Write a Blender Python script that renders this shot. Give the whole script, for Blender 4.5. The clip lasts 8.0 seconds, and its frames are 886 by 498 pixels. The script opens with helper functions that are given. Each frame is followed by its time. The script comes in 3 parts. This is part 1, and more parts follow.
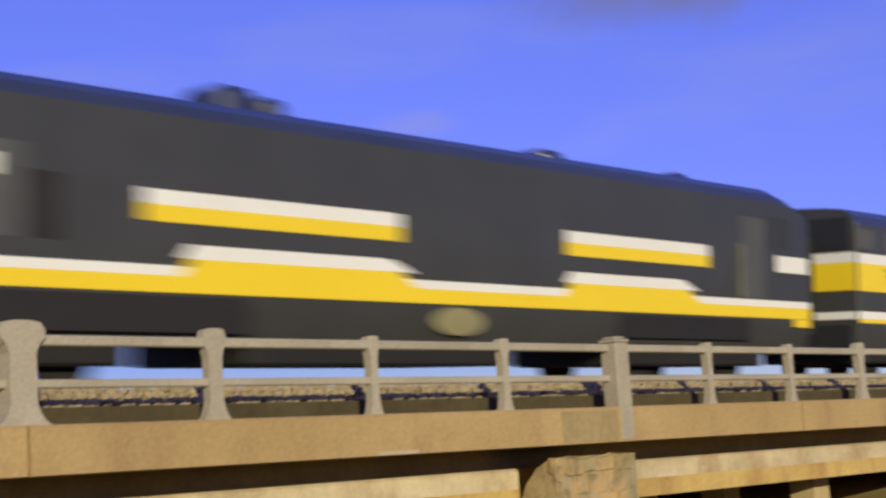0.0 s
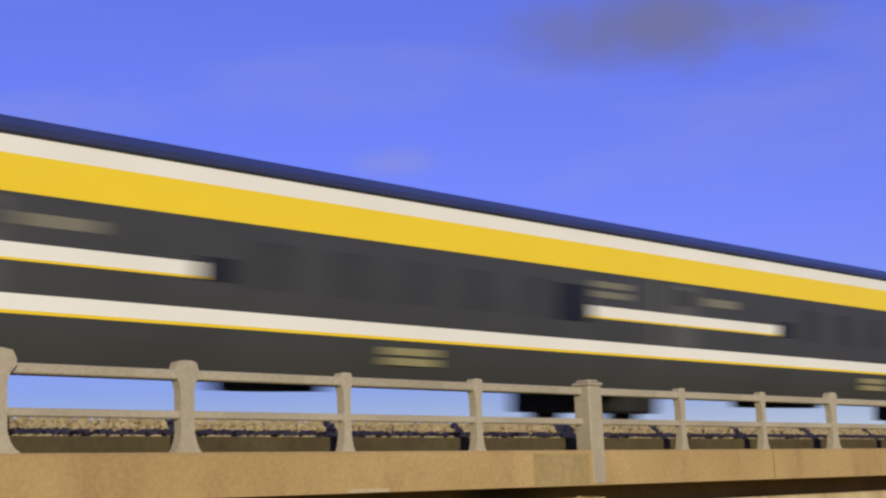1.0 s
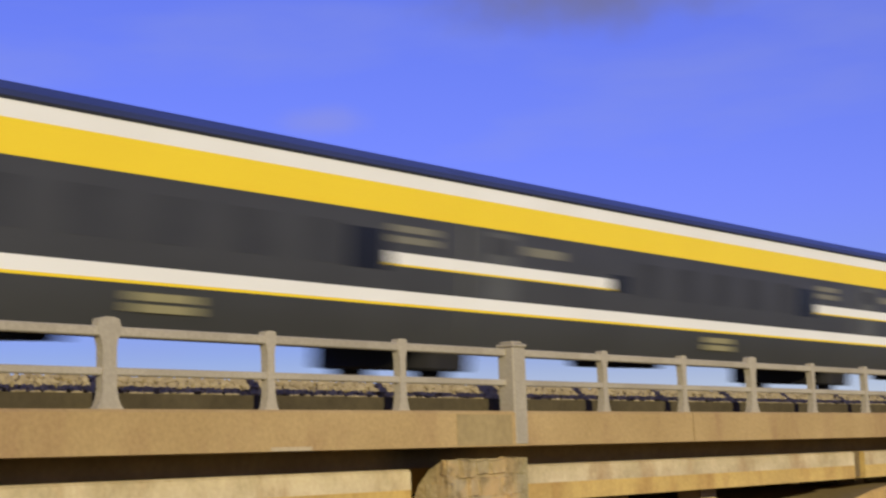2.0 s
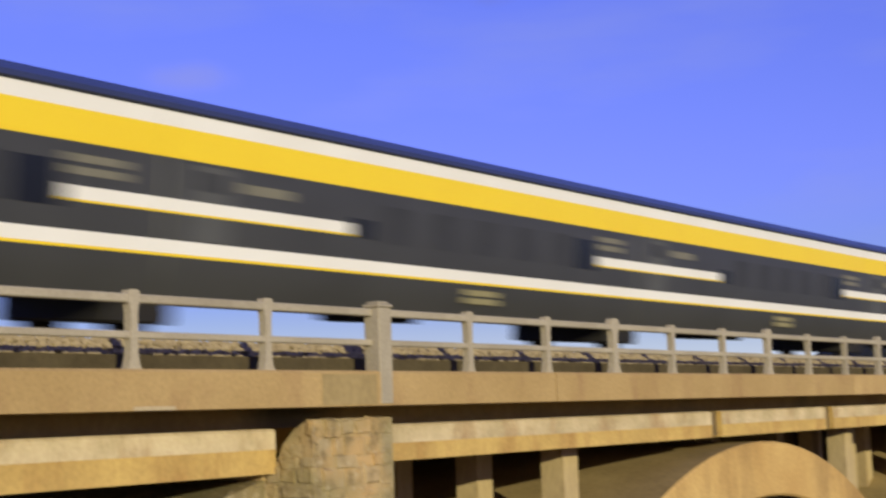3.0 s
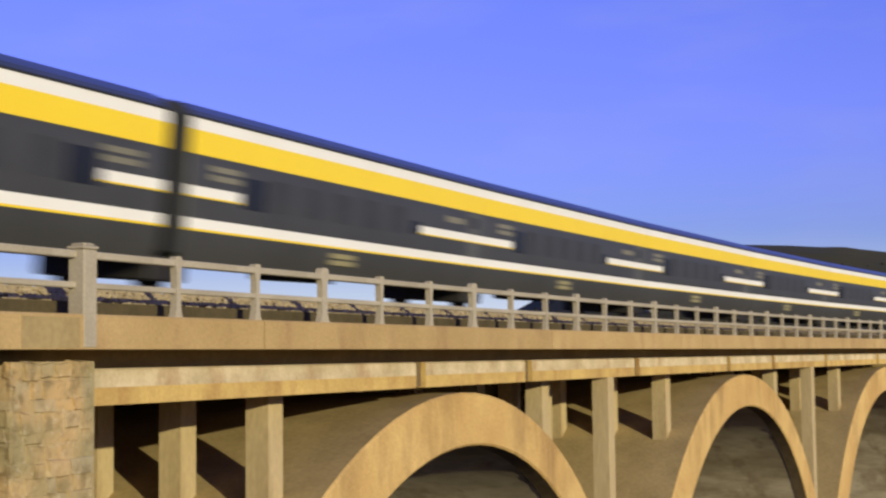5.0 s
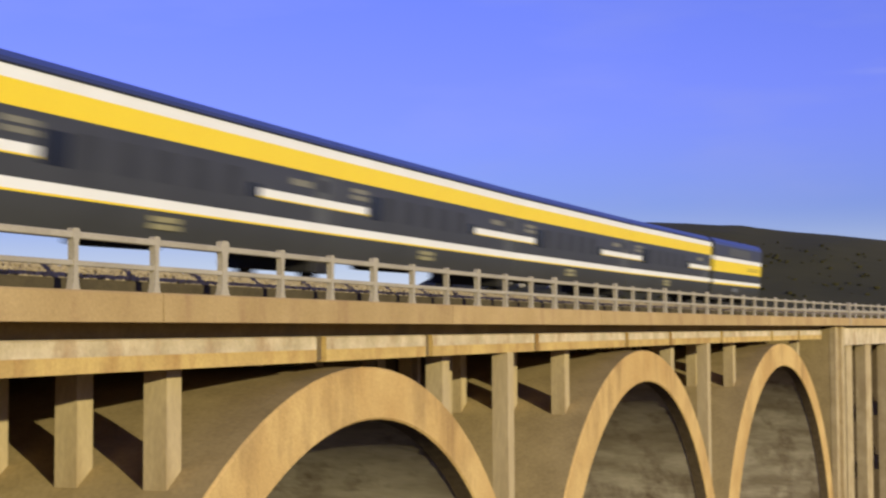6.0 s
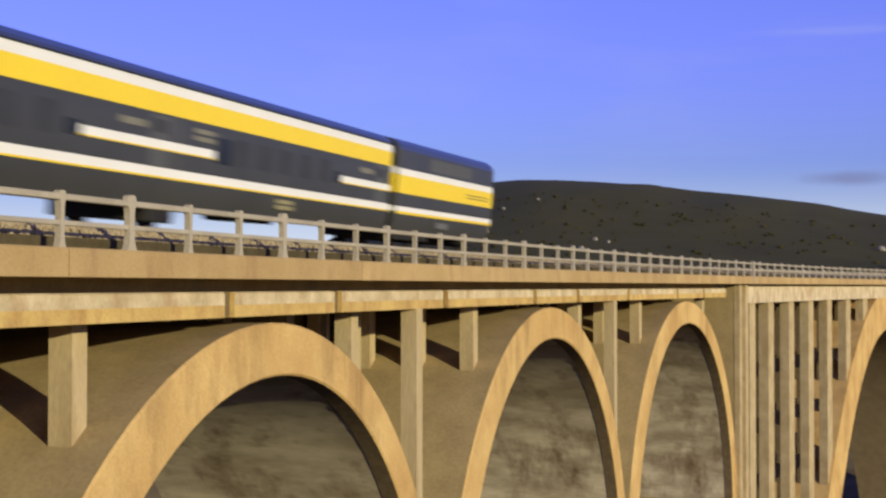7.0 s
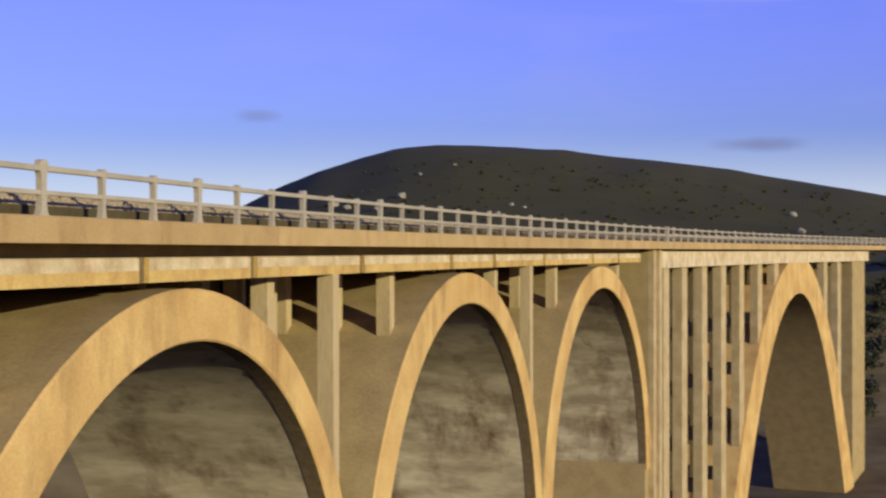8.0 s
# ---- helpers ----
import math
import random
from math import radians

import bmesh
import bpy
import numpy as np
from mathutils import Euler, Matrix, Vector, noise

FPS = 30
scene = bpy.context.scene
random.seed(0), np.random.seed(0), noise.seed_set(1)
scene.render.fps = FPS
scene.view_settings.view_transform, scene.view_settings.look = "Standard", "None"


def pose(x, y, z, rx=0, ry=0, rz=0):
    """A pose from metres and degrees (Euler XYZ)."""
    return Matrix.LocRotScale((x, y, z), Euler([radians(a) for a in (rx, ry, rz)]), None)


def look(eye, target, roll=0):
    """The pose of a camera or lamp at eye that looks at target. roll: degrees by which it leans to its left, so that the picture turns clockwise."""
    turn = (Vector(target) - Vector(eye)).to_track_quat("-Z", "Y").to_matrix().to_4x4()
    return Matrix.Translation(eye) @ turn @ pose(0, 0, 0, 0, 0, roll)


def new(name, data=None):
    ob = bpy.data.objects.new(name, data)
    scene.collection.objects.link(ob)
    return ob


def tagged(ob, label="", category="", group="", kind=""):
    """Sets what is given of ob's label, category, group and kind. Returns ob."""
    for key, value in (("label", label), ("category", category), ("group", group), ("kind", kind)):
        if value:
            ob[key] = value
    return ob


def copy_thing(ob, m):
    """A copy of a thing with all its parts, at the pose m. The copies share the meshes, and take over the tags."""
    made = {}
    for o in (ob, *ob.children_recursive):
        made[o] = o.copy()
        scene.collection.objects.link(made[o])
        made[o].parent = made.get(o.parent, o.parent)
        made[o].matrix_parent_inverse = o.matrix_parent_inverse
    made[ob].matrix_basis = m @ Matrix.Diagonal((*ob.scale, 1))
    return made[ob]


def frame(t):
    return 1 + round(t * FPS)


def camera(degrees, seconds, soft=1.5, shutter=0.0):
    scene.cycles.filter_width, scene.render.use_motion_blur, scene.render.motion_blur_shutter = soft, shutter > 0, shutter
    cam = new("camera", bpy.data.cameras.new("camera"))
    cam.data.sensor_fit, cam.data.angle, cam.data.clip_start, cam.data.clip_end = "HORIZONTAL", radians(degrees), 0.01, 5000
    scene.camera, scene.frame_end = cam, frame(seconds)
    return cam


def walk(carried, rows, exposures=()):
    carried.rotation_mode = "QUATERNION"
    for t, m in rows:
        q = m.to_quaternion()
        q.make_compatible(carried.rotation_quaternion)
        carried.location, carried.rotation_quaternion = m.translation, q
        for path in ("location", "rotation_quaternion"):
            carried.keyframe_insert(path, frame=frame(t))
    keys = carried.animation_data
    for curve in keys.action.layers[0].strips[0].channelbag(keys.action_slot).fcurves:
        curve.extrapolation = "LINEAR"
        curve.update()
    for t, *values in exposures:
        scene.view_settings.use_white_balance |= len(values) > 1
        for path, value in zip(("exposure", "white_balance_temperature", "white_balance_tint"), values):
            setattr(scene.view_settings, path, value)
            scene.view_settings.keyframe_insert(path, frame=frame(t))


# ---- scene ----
cam = camera(32.19, 8.0, soft=2.3, shutter=0.55)
EYE = (0.0, 0.0, 0.0)
# seconds, yaw to the left of the bridge's line, pitch, roll
VIEW = [
    (0.0, 42.811, 7.959, -3.889), (0.1, 43.55, 7.79, -3.55), (0.2, 44.12, 7.76, -3.3), (0.3, 44.1, 7.86, -3.15), (0.5, 43.215, 8.416, -3.006), (0.7, 42.862, 8.770, -2.884),
    (1.0, 41.853, 9.355, -2.421), (1.2, 41.589, 9.410, -2.381), (1.5, 41.267, 9.043, -2.283), (1.7, 40.513, 8.379, -2.088),
    (2.8, 35.282, 6.763, -1.892), (3.0, 34.197, 6.124, -1.857), (3.2, 32.730, 5.577, -1.780), (3.5, 31.093, 5.027, -1.727),
    (3.7, 30.206, 4.795, -1.611), (4.0, 28.807, 4.410, -1.127), (4.2, 27.714, 4.387, -1.000), (4.5, 26.017, 4.099, -0.697),
    (4.7, 24.900, 4.089, -0.690), (5.0, 23.486, 3.986, -0.631), (5.2, 22.816, 3.757, -0.618), (6.3, 18.689, 2.757, -0.253),
    (6.5, 18.009, 2.511, -0.311), (6.8, 17.112, 1.780, -0.174), (7.0, 16.454, 1.382, 0.03), (7.2, 16.132, 0.961, -0.100),
    (7.5, 15.522, 0.627, -0.087), (7.7, 14.525, 0.363, 0.05), (8.0, 13.343, 0.085, -0.019)]


def view(yaw, pitch, roll):
    turn = pose(0, 0, 0, 0, 0, yaw) @ pose(0, 0, 0, 90 + pitch, 0, 0) @ pose(0, 0, 0, 0, 0, roll)
    return Matrix.Translation(EYE) @ turn


walk(cam, [(t, view(a, b, c)) for t, a, b, c in VIEW],
     exposures=[(0.0, -0.2), (0.5, -0.22), (1.0, -0.3), (1.5, -0.28), (3.0, -0.15), (4.0, -0.06), (6.5, -0.03), (7.5, 0.02), (8.0, 0.02)])

# ---- world and sun ----
SUN_AZ = 123.0     # degrees from +Y towards +X
SUN_EL = 10.8
world = bpy.data.worlds.new("world")
scene.world = world
world.use_nodes = True
wn, wl = world.node_tree.nodes, world.node_tree.links
sky = wn.new("ShaderNodeTexSky")
sky.sky_type = "NISHITA"
sky.sun_disc = False
sky.sun_elevation = radians(SUN_EL)
sky.sun_rotation = radians(SUN_AZ)
sky.air_density, sky.dust_density, sky.ozone_density = 1.0, 0.3, 3.0
tint = wn.new("ShaderNodeMix")
tint.data_type, tint.blend_type = "RGBA", "MULTIPLY"
tint.inputs[0].default_value = 1.0
direction = wn.new("ShaderNodeTexCoord")
upward = wn.new("ShaderNodeSeparateXYZ")
wl.new(direction.outputs["Generated"], upward.inputs[0])
climb = wn.new("ShaderNodeMapRange")
climb.interpolation_type = "SMOOTHSTEP"
climb.inputs[1].default_value, climb.inputs[2].default_value = 0.0, 0.17
wl.new(upward.outputs["Z"], climb.inputs[0])
tone = wn.new("ShaderNodeMix")
tone.data_type = "RGBA"
tone.inputs[6].default_value, tone.inputs[7].default_value = (0.55, 0.67, 0.92, 1), (0.87, 0.65, 1.68, 1)
wl.new(climb.outputs[0], tone.inputs[0])
wl.new(tone.outputs[2], tint.inputs[7])
wl.new(sky.outputs[0], tint.inputs[6])
# thin streaks of cloud
geo = wn.new("ShaderNodeTexCoord")
stretch = wn.new("ShaderNodeMapping")
stretch.inputs["Scale"].default_value = (2.2, 2.2, 9.0)
puffs = wn.new("ShaderNodeTexNoise")
puffs.inputs["Scale"].default_value = 2.4
puffs.inputs["Detail"].default_value = 5
wl.new(geo.outputs["Generated"], stretch.inputs[0])
wl.new(stretch.outputs[0], puffs.inputs["Vector"])
ramp = wn.new("ShaderNodeValToRGB")
ramp.color_ramp.elements[0].position, ramp.color_ramp.elements[1].position = 0.5, 0.85
ramp.color_ramp.elements[0].color, ramp.color_ramp.elements[1].color = (0, 0, 0, 1), (0.35, 0.35, 0.35, 1)
wl.new(puffs.outputs[0], ramp.inputs[0])
clouds = wn.new("ShaderNodeMix")
clouds.data_type = "RGBA"
clouds.inputs[7].default_value = (3.3, 3.5, 5.2, 1)
wl.new(ramp.outputs[0], clouds.inputs[0])
wl.new(tint.outputs[2], clouds.inputs[6])
even = wn.new("ShaderNodeMix")
even.data_type = "RGBA"
even.inputs[0].default_value = 0.3
even.inputs[7].default_value = (1.05, 1.6, 6.2, 1)
wl.new(clouds.outputs[2], even.inputs[6])


def far_cloud(before, bearing, height, wide, tall, color, amount):
    """A small cloud of soft outline, at a bearing to the left of +Y and a height over the horizon, in degrees."""
    a, h = radians(bearing), radians(height)
    off = wn.new("ShaderNodeVectorMath")
    off.operation = "SUBTRACT"
    off.inputs[1].default_value = (-math.sin(a) * math.cos(h), math.cos(a) * math.cos(h), math.sin(h))
    wl.new(geo.outputs["Generated"], off.inputs[0])
    size = wn.new("ShaderNodeVectorMath")
    size.operation = "DIVIDE"
    size.inputs[1].default_value = (radians(wide), radians(wide), radians(tall))
    wl.new(off.outputs[0], size.inputs[0])
    dist = wn.new("ShaderNodeVectorMath")
    dist.operation = "LENGTH"
    wl.new(size.outputs[0], dist.inputs[0])
    wisps = wn.new("ShaderNodeTexNoise")
    wisps.inputs["Scale"].default_value, wisps.inputs["Detail"].default_value = 30, 4
    wl.new(geo.outputs["Generated"], wisps.inputs["Vector"])
    edge = wn.new("ShaderNodeMath")
    edge.operation = "MULTIPLY_ADD"
    edge.inputs[1].default_value = 0.9
    wl.new(wisps.outputs[0], edge.inputs[0])
    wl.new(dist.outputs["Value"], edge.inputs[2])
    fade = wn.new("ShaderNodeMapRange")
    fade.interpolation_type = "SMOOTHSTEP"
    fade.inputs[1].default_value, fade.inputs[2].default_value = 0.55, 1.6
    fade.inputs[3].default_value, fade.inputs[4].default_value = amount, 0.0
    wl.new(edge.outputs[0], fade.inputs[0])
    mix = wn.new("ShaderNodeMix")
    mix.data_type = "RGBA"
    mix.inputs[7].default_value = (*color, 1)
    wl.new(fade.outputs[0], mix.inputs[0])
    wl.new(before, mix.inputs[6])
    return mix.outputs[2]


haze = wn.new("ShaderNodeMapRange")
haze.interpolation_type = "SMOOTHSTEP"
haze.inputs[1].default_value, haze.inputs[2].default_value = 0.0, 0.083
haze.inputs[3].default_value, haze.inputs[4].default_value = 0.84, 0.0
wl.new(upward.outputs["Z"], haze.inputs[0])
misty = wn.new("ShaderNodeMix")
misty.data_type = "RGBA"
misty.inputs[7].default_value = (5.9, 6.4, 7.3, 1)
wl.new(haze.outputs[0], misty.inputs[0])
wl.new(even.outputs[2], misty.inputs[6])
heaven = far_cloud(misty.outputs[2], 33.4, 17.1, 6.4, 1.7, (1.5, 1.45, 2.1), 0.75)
heaven = far_cloud(heaven, 43.6, 12.6, 2.0, 0.7, (2.4, 2.6, 6.0), 0.5)
heaven = far_cloud(heaven, 1.7, 3.9, 1.9, 0.32, (1.3, 1.4, 2.6), 0.6)
heaven = far_cloud(heaven, 20.2, 5.0, 0.9, 0.28, (1.5, 1.7, 3.4), 0.5)
heaven = far_cloud(heaven, 2.3, 9.2, 3.6, 0.2, (2.9, 3.2, 6.4), 0.22)
wl.new(heaven, wn["Background"].inputs[0])
wn["Background"].inputs[1].default_value = 0.139

sun = new("sun", bpy.data.lights.new("sun", "SUN"))
sun.data.energy, sun.data.angle, sun.data.color = 4.5, radians(0.6), (1.0, 0.92, 0.58)
sa, se = radians(SUN_AZ), radians(SUN_EL)
sun.matrix_world = look((math.sin(sa) * math.cos(se) * 100, math.cos(sa) * math.cos(se) * 100, math.sin(se) * 100), (0, 0, 0))


# ---- materials ----
def material(name, color, dark=None, rough=0.8, metal=0.0, scale=3.0, fine=40.0, bump=0.15, spread=0.0, coat=0.0, stretch=(1, 1, 1), amount=0.6, stain=None, size=0.5, cover=0.6):
    """A surface of two colours mixed by coarse and fine noise, with fine relief; spread varies it from piece to piece, stain adds uneven runs of a third colour."""
    m = bpy.data.materials.new(name)
    m.use_nodes = True
    n, l = m.node_tree.nodes, m.node_tree.links
    b = n["Principled BSDF"]
    dark = dark or tuple(c * 0.7 for c in color)
    tc = n.new("ShaderNodeTexCoord")
    mp = n.new("ShaderNodeMapping")
    mp.inputs["Scale"].default_value = stretch
    l.new(tc.outputs["Object"], mp.inputs[0])
    big, small = n.new("ShaderNodeTexNoise"), n.new("ShaderNodeTexNoise")
    big.inputs["Scale"].default_value, small.inputs["Scale"].default_value = 1 / scale * 2, fine
    big.inputs["Detail"].default_value, small.inputs["Detail"].default_value = 4, 3
    l.new(mp.outputs[0], big.inputs["Vector"])
    l.new(mp.outputs[0], small.inputs["Vector"])
    r = n.new("ShaderNodeValToRGB")
    r.color_ramp.elements[0].position, r.color_ramp.elements[1].position = 0.35, 0.65
    l.new(big.outputs[0], r.inputs[0])
    mul = n.new("ShaderNodeMath")
    mul.operation = "MULTIPLY"
    mul.inputs[1].default_value = amount
    l.new(r.outputs[0], mul.inputs[0])
    mix = n.new("ShaderNodeMix")
    mix.data_type = "RGBA"
    mix.inputs[6].default_value, mix.inputs[7].default_value = (*color, 1), (*dark, 1)
    l.new(mul.outputs[0], mix.inputs[0])
    if stain:
        runs = n.new("ShaderNodeMapping")
        runs.inputs["Scale"].default_value = (1, 1, 0.4)
        l.new(tc.outputs["Object"], runs.inputs[0])
        blot = n.new("ShaderNodeTexNoise")
        blot.inputs["Scale"].default_value, blot.inputs["Detail"].default_value, blot.inputs["Roughness"].default_value = size, 7, 0.65
        l.new(runs.outputs[0], blot.inputs["Vector"])
        edge = n.new("ShaderNodeMapRange")
        edge.inputs[1].default_value, edge.inputs[2].default_value = 0.5, 0.68
        edge.inputs[4].default_value = cover
        l.new(blot.outputs[0], edge.inputs[0])
        worn = n.new("ShaderNodeMix")
        worn.data_type = "RGBA"
        worn.inputs[7].default_value = (*stain, 1)
        l.new(edge.outputs[0], worn.inputs[0])
        l.new(mix.outputs[2], worn.inputs[6])
        mix = worn
    grain = n.new("ShaderNodeMix")
    grain.data_type, grain.blend_type = "RGBA", "OVERLAY"
    grain.inputs[0].default_value = 0.25
    l.new(mix.outputs[2], grain.inputs[6])
    l.new(small.outputs[0], grain.inputs[7])
    last = grain.outputs[2]
    if spread:
        info = n.new("ShaderNodeObjectInfo")
        hsv = n.new("ShaderNodeHueSaturation")
        mr = n.new("ShaderNodeMapRange")
        mr.inputs[3].default_value, mr.inputs[4].default_value = 1 - spread, 1 + spread
        l.new(info.outputs["Random"], mr.inputs[0])
        l.new(mr.outputs[0], hsv.inputs["Value"])
        l.new(last, hsv.inputs["Color"])
        last = hsv.outputs[0]
    l.new(last, b.inputs["Base Color"])
    b.inputs["Roughness"].default_value, b.inputs["Metallic"].default_value = rough, metal
    b.inputs["Coat Weight"].default_value = coat
    if rough > 0.8:
        b.inputs["Specular IOR Level"].default_value = 0.12
    if bump:
        bp = n.new("ShaderNodeBump")
        bp.inputs["Strength"].default_value, bp.inputs["Distance"].default_value = bump, 0.03
        l.new(small.outputs[0], bp.inputs["Height"])
        l.new(bp.outputs[0], b.inputs["Normal"])
    return m


CONCRETE = material("weathered_concrete", (0.58, 0.385, 0.15), (0.43, 0.255, 0.09), 0.9, scale=5, fine=14, bump=0.2, amount=0.8, stain=(0.2, 0.115, 0.05), size=0.7, cover=0.5)
PARAPET = material("parapet_concrete", (0.45, 0.308, 0.138), (0.35, 0.23, 0.095), 0.9, scale=3, fine=18, bump=0.2, spread=0.05, stain=(0.3, 0.175, 0.085), size=0.9, cover=0.65)
RAILING = material("railing_concrete", (0.39, 0.335, 0.25), (0.29, 0.245, 0.18), 0.9, scale=2, fine=25, bump=0.15, spread=0.06)
BEAM = material("beam_concrete", (0.57, 0.39, 0.14), (0.42, 0.275, 0.1), 0.9, scale=2.5, fine=14, bump=0.2, spread=0.06, amount=0.8, stain=(0.3, 0.15, 0.055), size=1.1, cover=0.65)
PILLAR = material("pale_column_concrete", (0.47, 0.36, 0.2), (0.34, 0.25, 0.125), 0.9, scale=2, fine=14, bump=0.2, amount=0.7, stain=(0.24, 0.16, 0.075), size=1.0, cover=0.5)
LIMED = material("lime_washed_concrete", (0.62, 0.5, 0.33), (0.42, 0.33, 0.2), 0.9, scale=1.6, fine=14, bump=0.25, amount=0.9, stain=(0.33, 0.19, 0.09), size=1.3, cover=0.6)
# darker tan for worn patches, and for undersides with shade in the colour
STAIN_SHADE_TAN = material("stain_shade_tan_concrete", (0.36, 0.265, 0.125), (0.25, 0.18, 0.083), 0.95, scale=2, fine=9, bump=0.3)
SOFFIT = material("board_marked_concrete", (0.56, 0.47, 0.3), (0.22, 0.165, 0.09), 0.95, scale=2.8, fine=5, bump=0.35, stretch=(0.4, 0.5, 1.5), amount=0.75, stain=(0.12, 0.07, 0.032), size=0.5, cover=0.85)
# for dark joints, and for parts whose shade is put into the colour
JOINT_AND_SHADE = material("joint_and_shade_concrete", (0.17, 0.12, 0.062), (0.1, 0.07, 0.036), 0.95, scale=0.6, fine=10, bump=0.4)
# stained ballast upstand; on the far walls this dark colour is painted shade
STAIN_AND_SHADE = material("stain_and_shade_concrete", (0.085, 0.066, 0.036), (0.05, 0.038, 0.021), 0.95, scale=1.5, fine=10, bump=0.4)
BALLAST = material("ballast", (0.38, 0.3, 0.18), (0.19, 0.14, 0.08), 0.95, scale=0.3, fine=9, bump=1.0)
STEEL = material("rail_steel", (0.16, 0.11, 0.08), (0.1, 0.07, 0.05), 0.6, metal=0.6, scale=2)
SLEEPER = material("sleeper_wood", (0.12, 0.09, 0.06), None, 0.9, scale=1, spread=0.2)
ROCK = material("rocky_bank", (0.15, 0.115, 0.065), (0.075, 0.055, 0.03), 0.95, scale=9, fine=0.7, bump=0.6, stretch=(0.6, 0.6, 3.0), amount=0.9)
GREY = material("grey_train_paint", (0.05, 0.0495, 0.047), (0.038, 0.0375, 0.035), 0.5, scale=2, fine=60, bump=0.02, amount=0.6)
ROOF = material("dark_roof_paint", (0.034, 0.041, 0.094), (0.026, 0.032, 0.068), 0.3, scale=3, fine=40, bump=0.03)
YELLOW = material("yellow_train_paint", (0.82, 0.58, 0.02), (0.78, 0.53, 0.018), 0.4, scale=3, fine=60, bump=0.02, amount=0.5)
WHITE = material("white_train_paint", (0.78, 0.75, 0.69), (0.7, 0.66, 0.59), 0.45, scale=2, fine=60, bump=0.02, amount=0.5)
BLACK = material("black_rubber", (0.014, 0.014, 0.015), None, 0.7, scale=1)
IRON = material("dark_running_gear", (0.025, 0.022, 0.02), None, 0.7, metal=0.3, scale=1)
FADED = material("faded_grey_paint", (0.085, 0.085, 0.08), (0.06, 0.06, 0.057), 0.6, scale=1)
SMOKED = material("dark_door_glass", (0.008, 0.008, 0.009), None, 0.25, scale=1, bump=0)
PALE = material("pale_grey_paint", (0.12, 0.12, 0.11), (0.08, 0.08, 0.075), 0.6, scale=1)
LETTERS = material("faint_lettering", (0.19, 0.175, 0.125), None, 0.6, scale=1)
PLATE = material("dull_plate", (0.27, 0.235, 0.11), None, 0.6, scale=1)
GLASS = material("tinted_window", (0.037, 0.037, 0.037), None, 0.6, scale=1, bump=0)
SHRUB = material("shrub_green", (0.044, 0.038, 0.012), (0.036, 0.031, 0.009), 0.9, scale=3, fine=6)
LEAF = material("bush_leaf", (0.03, 0.032, 0.012), (0.018, 0.02, 0.008), 0.8, scale=1, fine=5)
BOULDER = material("pale_boulder", (0.27, 0.24, 0.18), None, 0.95, scale=2, fine=8, spread=0.2)

GREY.node_tree.nodes["Principled BSDF"].inputs["Specular IOR Level"].default_value = 0.35

# ---- the bridge's line: straight, then a wide curve to the right ----
OUT, START, BEND, RADIUS = 13.384, 18.043, 14.7, 587.3
BAY = 2.45


def place(s, w, z):
    """A point s along the bridge from the stone pier's post, w behind the railing's face, z above the eye."""
    if s <= BEND:
        return Vector((-OUT - w, START + s, z))
    a = (s - BEND) / RADIUS
    return Vector((-OUT + (1 - math.cos(a)) * RADIUS - w * math.cos(a), START + BEND + math.sin(a) * RADIUS + w * math.sin(a), z))


def heading(s):
    return 0.0 if s <= BEND else -math.degrees((s - BEND) / RADIUS)


def there(s, w, z):
    """Pose at that place whose Y axis runs along the bridge, and whose X axis points to the camera's side."""
    v = place(s, w, z)
    return pose(v.x, v.y, v.z, 0, 0, heading(s))


def mesh_of(bm, name, *mats):
    me = bpy.data.meshes.new(name)
    bmesh.ops.recalc_face_normals(bm, faces=bm.faces)
    bm.to_mesh(me)
    bm.free()
    for m in mats:
        me.materials.append(m)
    return me


def part(name, bm, mat, parent=None, label="", m=None):
    ob = new(name, mesh_of(bm, name, *(mat if isinstance(mat, tuple) else (mat,))))
    if parent is not None:
        ob.parent = parent
    if m is not None:
        ob.matrix_basis = m
    return tagged(ob, label)


def again(name, ob, parent, m, label=""):
    o = new(name, ob.data)
    o.parent = parent
    o.matrix_basis = m
    return tagged(o, label)


def smooth(ob, angle=40):
    for f in ob.data.polygons:
        f.use_smooth = True
    ob.data.set_sharp_from_angle(angle=radians(angle))
    return ob


def box(bm, x0, x1, y0, y1, z0, z1, bevel=0.0):
    r = bmesh.ops.create_cube(bm, size=1)
    vs = r["verts"]
    for v in vs:
        v.co = Vector((x0 + (v.co.x + 0.5) * (x1 - x0), y0 + (v.co.y + 0.5) * (y1 - y0), z0 + (v.co.z + 0.5) * (z1 - z0)))
    if bevel:
        es = {e for v in vs for e in v.link_edges}
        bmesh.ops.bevel(bm, geom=list(es), offset=bevel, segments=1, affect="EDGES")
    return vs


def sweep(profile, s0, s1, step=2.0):
    """A closed profile of (w, z) drawn along the bridge from s0 to s1."""
    bm = bmesh.new()
    n = max(1, math.ceil((s1 - s0) / step))
    rings = [[bm.verts.new(place(s0 + (s1 - s0) * i / n, w, z)) for w, z in profile] for i in range(n + 1)]
    k = len(profile)
    for a, b in zip(rings, rings[1:]):
        for i in range(k):
            bm.faces.new((a[i], a[(i + 1) % k], b[(i + 1) % k], b[i]))
    bm.faces.new(rings[0])
    bm.faces.new(rings[-1])
    return bm


